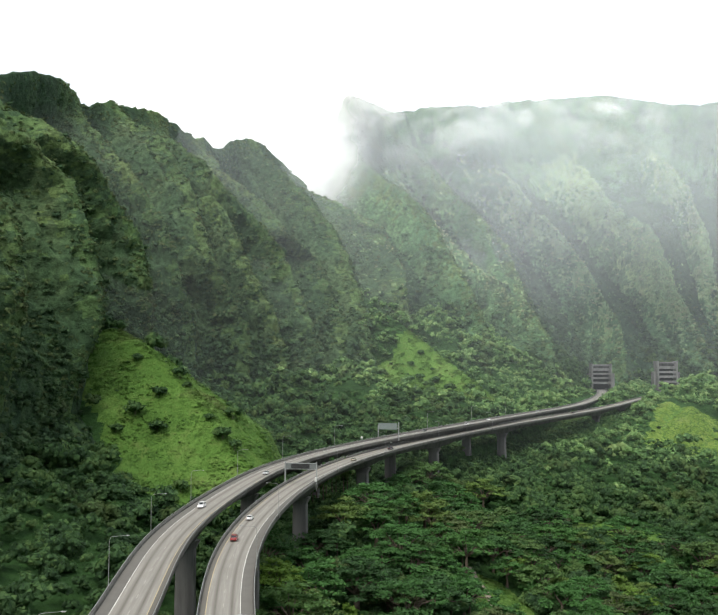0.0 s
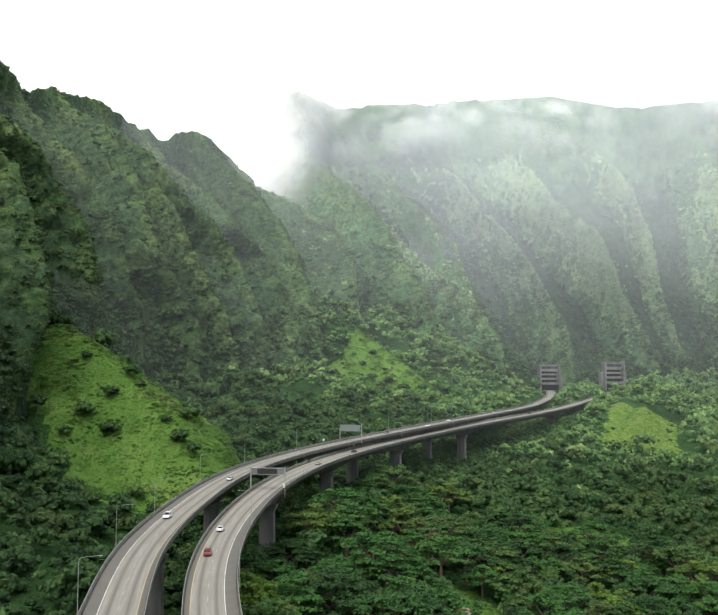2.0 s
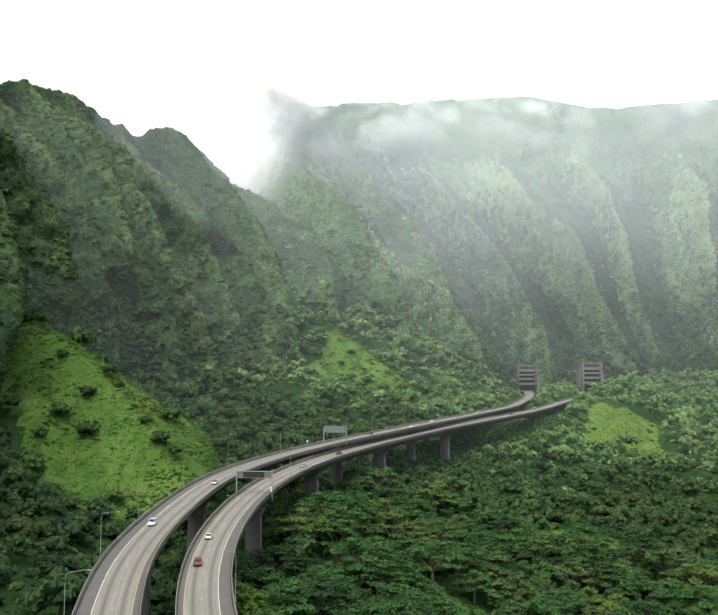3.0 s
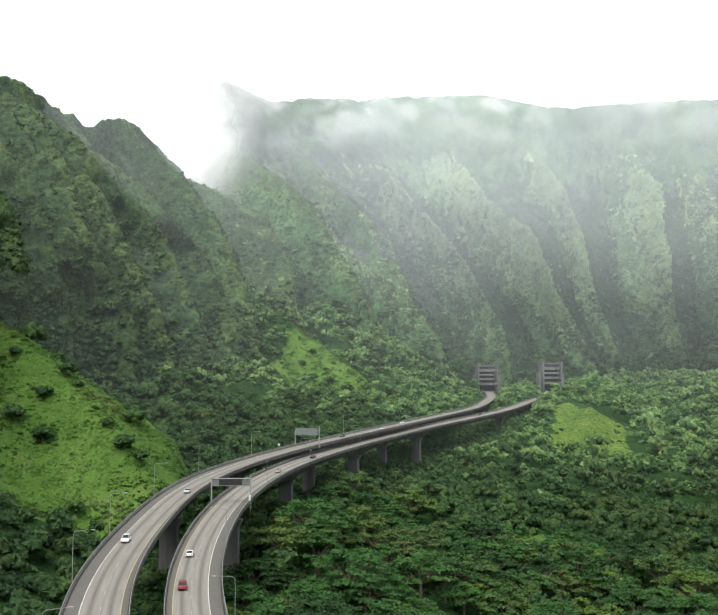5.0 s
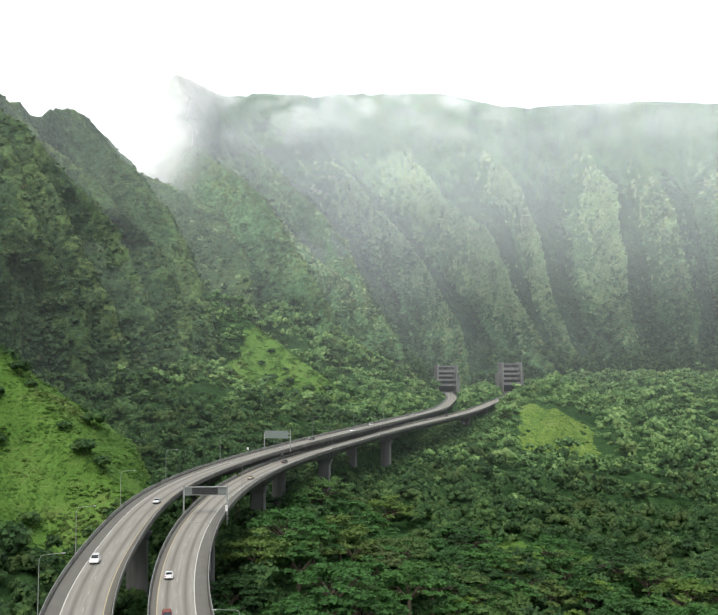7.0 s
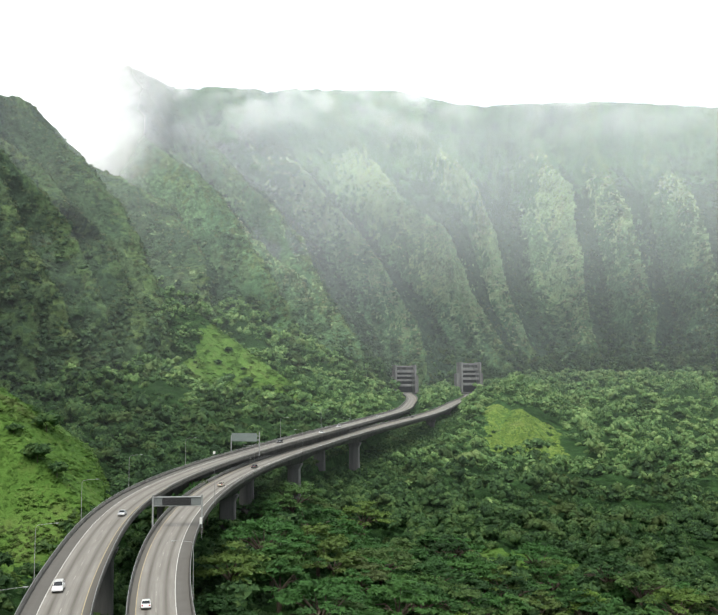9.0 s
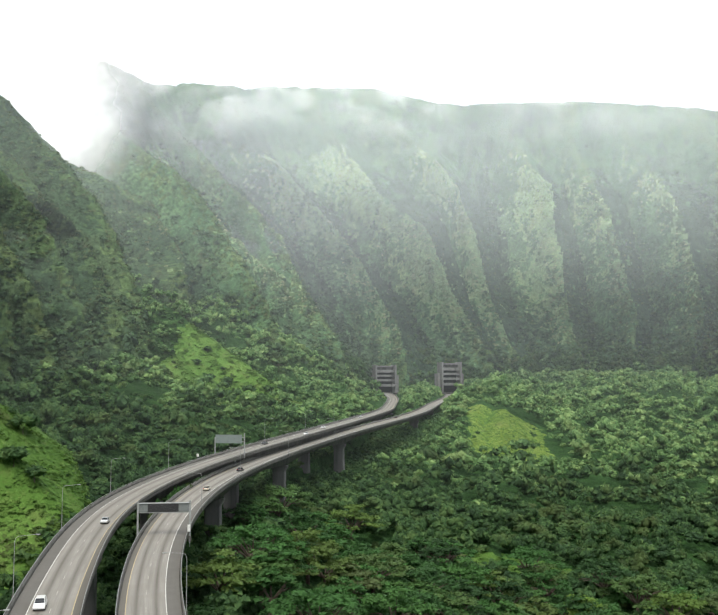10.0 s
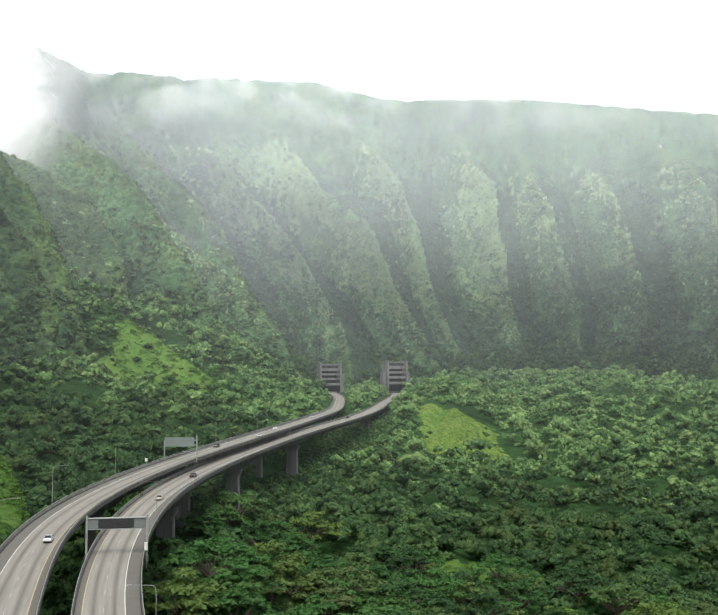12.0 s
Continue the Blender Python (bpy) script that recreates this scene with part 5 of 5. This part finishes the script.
def car_meshes(colour, tall):
    """Body and glass of a car that points along +y: lower body, tapered cabin, wheel arches."""
    length, width = (4.75, 1.9) if tall else (4.6, 1.8)
    hood, roof = (1.08, 1.78) if tall else (0.92, 1.42)
    side = [(-length / 2, 0.42), (-length / 2 + 0.06, hood * 0.86), (-length / 2 + (0.25 if tall else 0.75), hood), (length / 2 - 1.25, hood), (length / 2 - 0.22, hood * 0.82), (length / 2, 0.62), (length / 2 - 0.04, 0.34), (-length / 2 + 0.1, 0.3)]
    bm = bmesh.new()
    rows = []
    for s, k in ((-1, 0.93), (-1, 1.0), (1, 1.0), (1, 0.93)):
        inner = abs(k - 0.93) < 1e-6
        rows.append([bm.verts.new((s * width / 2 * (1.0 if not inner else 1.0), y * (1 if not inner else 0.985), z if not inner else 0.3 + (z - 0.3) * 0.8)) for y, z in side])
    for v in rows[0] + rows[3]:
        v.co.x *= 1.0
    for v in rows[1] + rows[2]:
        v.co.x *= 0.9
    n = len(side)
    for a, b in zip(rows, rows[1:]):
        for i in range(n):
            bm.faces.new([a[i], a[(i + 1) % n], b[(i + 1) % n], b[i]])
    bm.faces.new(rows[0][::-1])
    bm.faces.new(rows[3])
    bmesh.ops.recalc_face_normals(bm, faces=bm.faces)
    body = bm_mesh(bm, "body", colour, 0.03)
    y0, y1, t0, t1 = (-length / 2 + 0.28, 1.15, -length / 2 + 0.55, 0.45) if tall else (-length / 2 + 0.85, 1.1, -length / 2 + 1.45, 0.3)
    low, high = width / 2 * 0.9, width / 2 * 0.74

    def slab(pts, mat, name):
        b2 = bmesh.new()
        v = [b2.verts.new(p) for p in pts]
        for f in ((3, 2, 1, 0), (4, 5, 6, 7), (0, 1, 5, 4), (1, 2, 6, 5), (2, 3, 7, 6), (3, 0, 4, 7)):
            b2.faces.new([v[i] for i in f])
        bmesh.ops.recalc_face_normals(b2, faces=b2.faces)
        return bm_mesh(b2, name, mat, 0.02)

    z0 = hood - 0.02
    cabin = slab([(-low, y0, z0), (low, y0, z0), (low, y1, z0), (-low, y1, z0), (-high, t0, roof - 0.06), (high, t0, roof - 0.06), (high, t1, roof - 0.06), (-high, t1, roof - 0.06)], GLASS, "cabin_glass")
    top = slab([(-high - 0.02, t0 - 0.03, roof - 0.08), (high + 0.02, t0 - 0.03, roof - 0.08), (high + 0.02, t1 + 0.03, roof - 0.08), (-high - 0.02, t1 + 0.03, roof - 0.08),
                (-high + 0.05, t0 + 0.06, roof), (high - 0.05, t0 + 0.06, roof), (high - 0.05, t1 - 0.06, roof), (-high + 0.05, t1 - 0.06, roof)], colour, "roof")
    pillar = slab([(-0.04, -0.05, 0), (0.04, -0.05, 0), (0.04, 0.05, 0), (-0.04, 0.05, 0), (-0.04, -0.05, 1), (0.04, -0.05, 1), (0.04, 0.05, 1), (-0.04, 0.05, 1)], colour, "pillar")
    return body, cabin, top, pillar, (length, width, hood, roof, low, high, y0, y1, t0, t1)


def wheel_mesh(r, w, mat, name):
    bm = bmesh.new()
    bmesh.ops.create_cone(bm, cap_ends=True, segments=16, radius1=r, radius2=r, depth=w, matrix=Matrix.Rotation(math.pi / 2, 4, "Y"))
    return bm_mesh(bm, name, mat, 0.025)


TYRE, RIM = wheel_mesh(0.34, 0.22, RUBBER, "tyre"), wheel_mesh(0.2, 0.235, STEEL, "rim")
CAR_SHAPES = {}


def car(colour, tall, m, label):
    key = (colour, tall)
    if key not in CAR_SHAPES:
        CAR_SHAPES[key] = car_meshes(PAINTS[colour], tall)
    body, cabin, top, pillar, (length, width, hood, roof, low, high, y0, y1, t0, t1) = CAR_SHAPES[key]
    root = thing("car", m, label, "car", "cars on the viaducts")
    part("body", body, root)
    part("cabin_glass", cabin, root, "dark tinted glass")
    part("roof", top, root)
    for s in (-1, 1):
        for a, b in ((y0, t0), (y1, t1), ((y0 + y1) / 2, (t0 + t1) / 2)):
            lo, hi = Vector((s * (low - 0.015), a, hood - 0.03)), Vector((s * (high - 0.015), b, roof - 0.05))
            d = hi - lo
            turn = d.to_track_quat("Z", "Y").to_matrix().to_4x4()
            part("pillar", pillar, root, "", Matrix.Translation(lo) @ turn @ Matrix.Diagonal((1, 1, d.length, 1)))
        for y in (-length / 2 + 0.85, length / 2 - 0.9):
            tyre = part("tyre", TYRE, root, "black rubber tyre", Matrix.Translation((s * (width / 2 - 0.12), y, 0.34)))
            part("rim", RIM, tyre, "grey metal rim")
        part("headlight", box_mesh("headlight", -0.17, 0.17, -0.05, 0.05, -0.08, 0.08, LAMP_WHITE, 0.02), root, "clear headlight", Matrix.Translation((s * width * 0.34, length / 2 - 0.12, 0.66)))
        part("tail_light", box_mesh("tail_light", -0.14, 0.14, -0.05, 0.05, -0.12, 0.12, LAMP_RED, 0.02), root, "red tail light", Matrix.Translation((s * width * 0.36, -length / 2 + 0.06, 0.78)))
    return root


NAMES = {"white": "white", "red": "dark red", "black": "black", "silver": "silver", "tan": "pale gold"}
for colour, tall, y, lane in (("white", True, 311, -1.1), ("silver", False, 392, 2.4), ("black", False, 581, -1.1), ("white", False, 630, 2.4), ("white", False, 672, -1.1), ("silver", False, 774, -1.1)):
    car(colour, tall, placed(WEST_X, WEST_Z, y, lane, 0.055, 180), NAMES[colour] + (" sport utility car" if tall else " saloon car") + " coming down the viaduct towards the valley")
for colour, tall, y, lane in (("white", False, 310, -2.5), ("red", True, 278, -2.5), ("tan", False, 465, 1.1), ("black", False, 514, 1.1), ("black", False, 799, -2.5)):
    car(colour, tall, placed(EAST_X, EAST_Z, y, lane, 0.055, 0), NAMES[colour] + (" sport utility car" if tall else " saloon car") + " driving up towards the tunnel")


# ---- tunnel mouths ----
def tunnel_portal(x, y, z, turn, width, height):
    """Light concrete louvre house over a tunnel mouth: flanking walls, stepped crossbeams, a near-black block behind as
    the shaded bore.
    """
    root = thing("tunnel_portal", pose(x, y, z, 0, 0, turn), "pale concrete tunnel portal with stepped horizontal louvre beams", "tunnel portal", "tunnel portals")
    h = width / 2
    for s in (-1, 1):
        part("side_wall", box_mesh("side_wall", s * h - 1.0, s * h + 1.0, -3.0, 16, -8, height, PORTAL, 0.15), root, "concrete flank wall")
        part("buttress", box_mesh("buttress", s * (h + 3.2) - 1.6, s * (h + 3.2) + 1.6, 2, 14, -8, height * 0.62, PORTAL, 0.15), root, "lower concrete buttress")
    # Solid block; the bore's shade is put into its near-black colour.
    part("bore", box_mesh("bore", -h + 1, h - 1, 12, 15.8, -2, height - 1.5, VOID), root, "near-black block with the tunnel mouth's shade as its colour")
    levels = ((0.30, 0.09, 0.0), (0.48, 0.08, 1.8), (0.64, 0.07, 3.6), (0.82, 0.10, 5.4), (0.97, 0.05, 7.0))
    for low, tall, back in levels:
        part("crossbeam", box_mesh("crossbeam", -h + 1.0, h - 1.0, back - 2.5, back + 1.5, height * (low - tall), height * low, PORTAL, 0.1), root, "pale concrete crossbeam")
    part("upper_wall", box_mesh("upper_wall", -h + 1, h - 1, 7.0, 8.0, height * 0.72, height * 0.92, GIRDER, 0.1), root, "recessed upper wall")
    part("apron", box_mesh("apron", -h - 6, h + 6, -16, -3.05, -9, -0.45, GIRDER, 0.1), root, "concrete apron")
    return root


tunnel_portal(311, 1236, 108.0, -4, 24, 33)
tunnel_portal(396, 1238, 108.5, -2, 24, 36)


# slender trees and creepers that stand up between the two carriageways
for n, y in enumerate((424, 430, 436, 442, 448, 454, 460, 466, 473, 480)):
    w, e = deck_line(WEST_X, WEST_Z, np.array([y]))[0], deck_line(EAST_X, EAST_Z, np.array([y]))[0]
    x, z = (w[0] + e[0]) / 2 + (0.5, -0.4, 0.2, -0.2)[n % 4], float(ground_z((w[0] + e[0]) / 2, y))
    tall = (0.5 * (w[2] + e[2]) + (1.2, 2.8, 2.0, 3.2)[n % 4] - z) / 9.4
    k = 4 + n % 2
    root = thing("tree", pose(x, y, z, 0, 0, 70 * n) @ Matrix.Diagonal((0.62, 0.62, tall, 1)), "slender green tree growing up between the viaducts", "tree", "trees between the viaducts")
    part("trunk", KINDS[k][0], root)
    part("crown", KINDS[k][1], root)
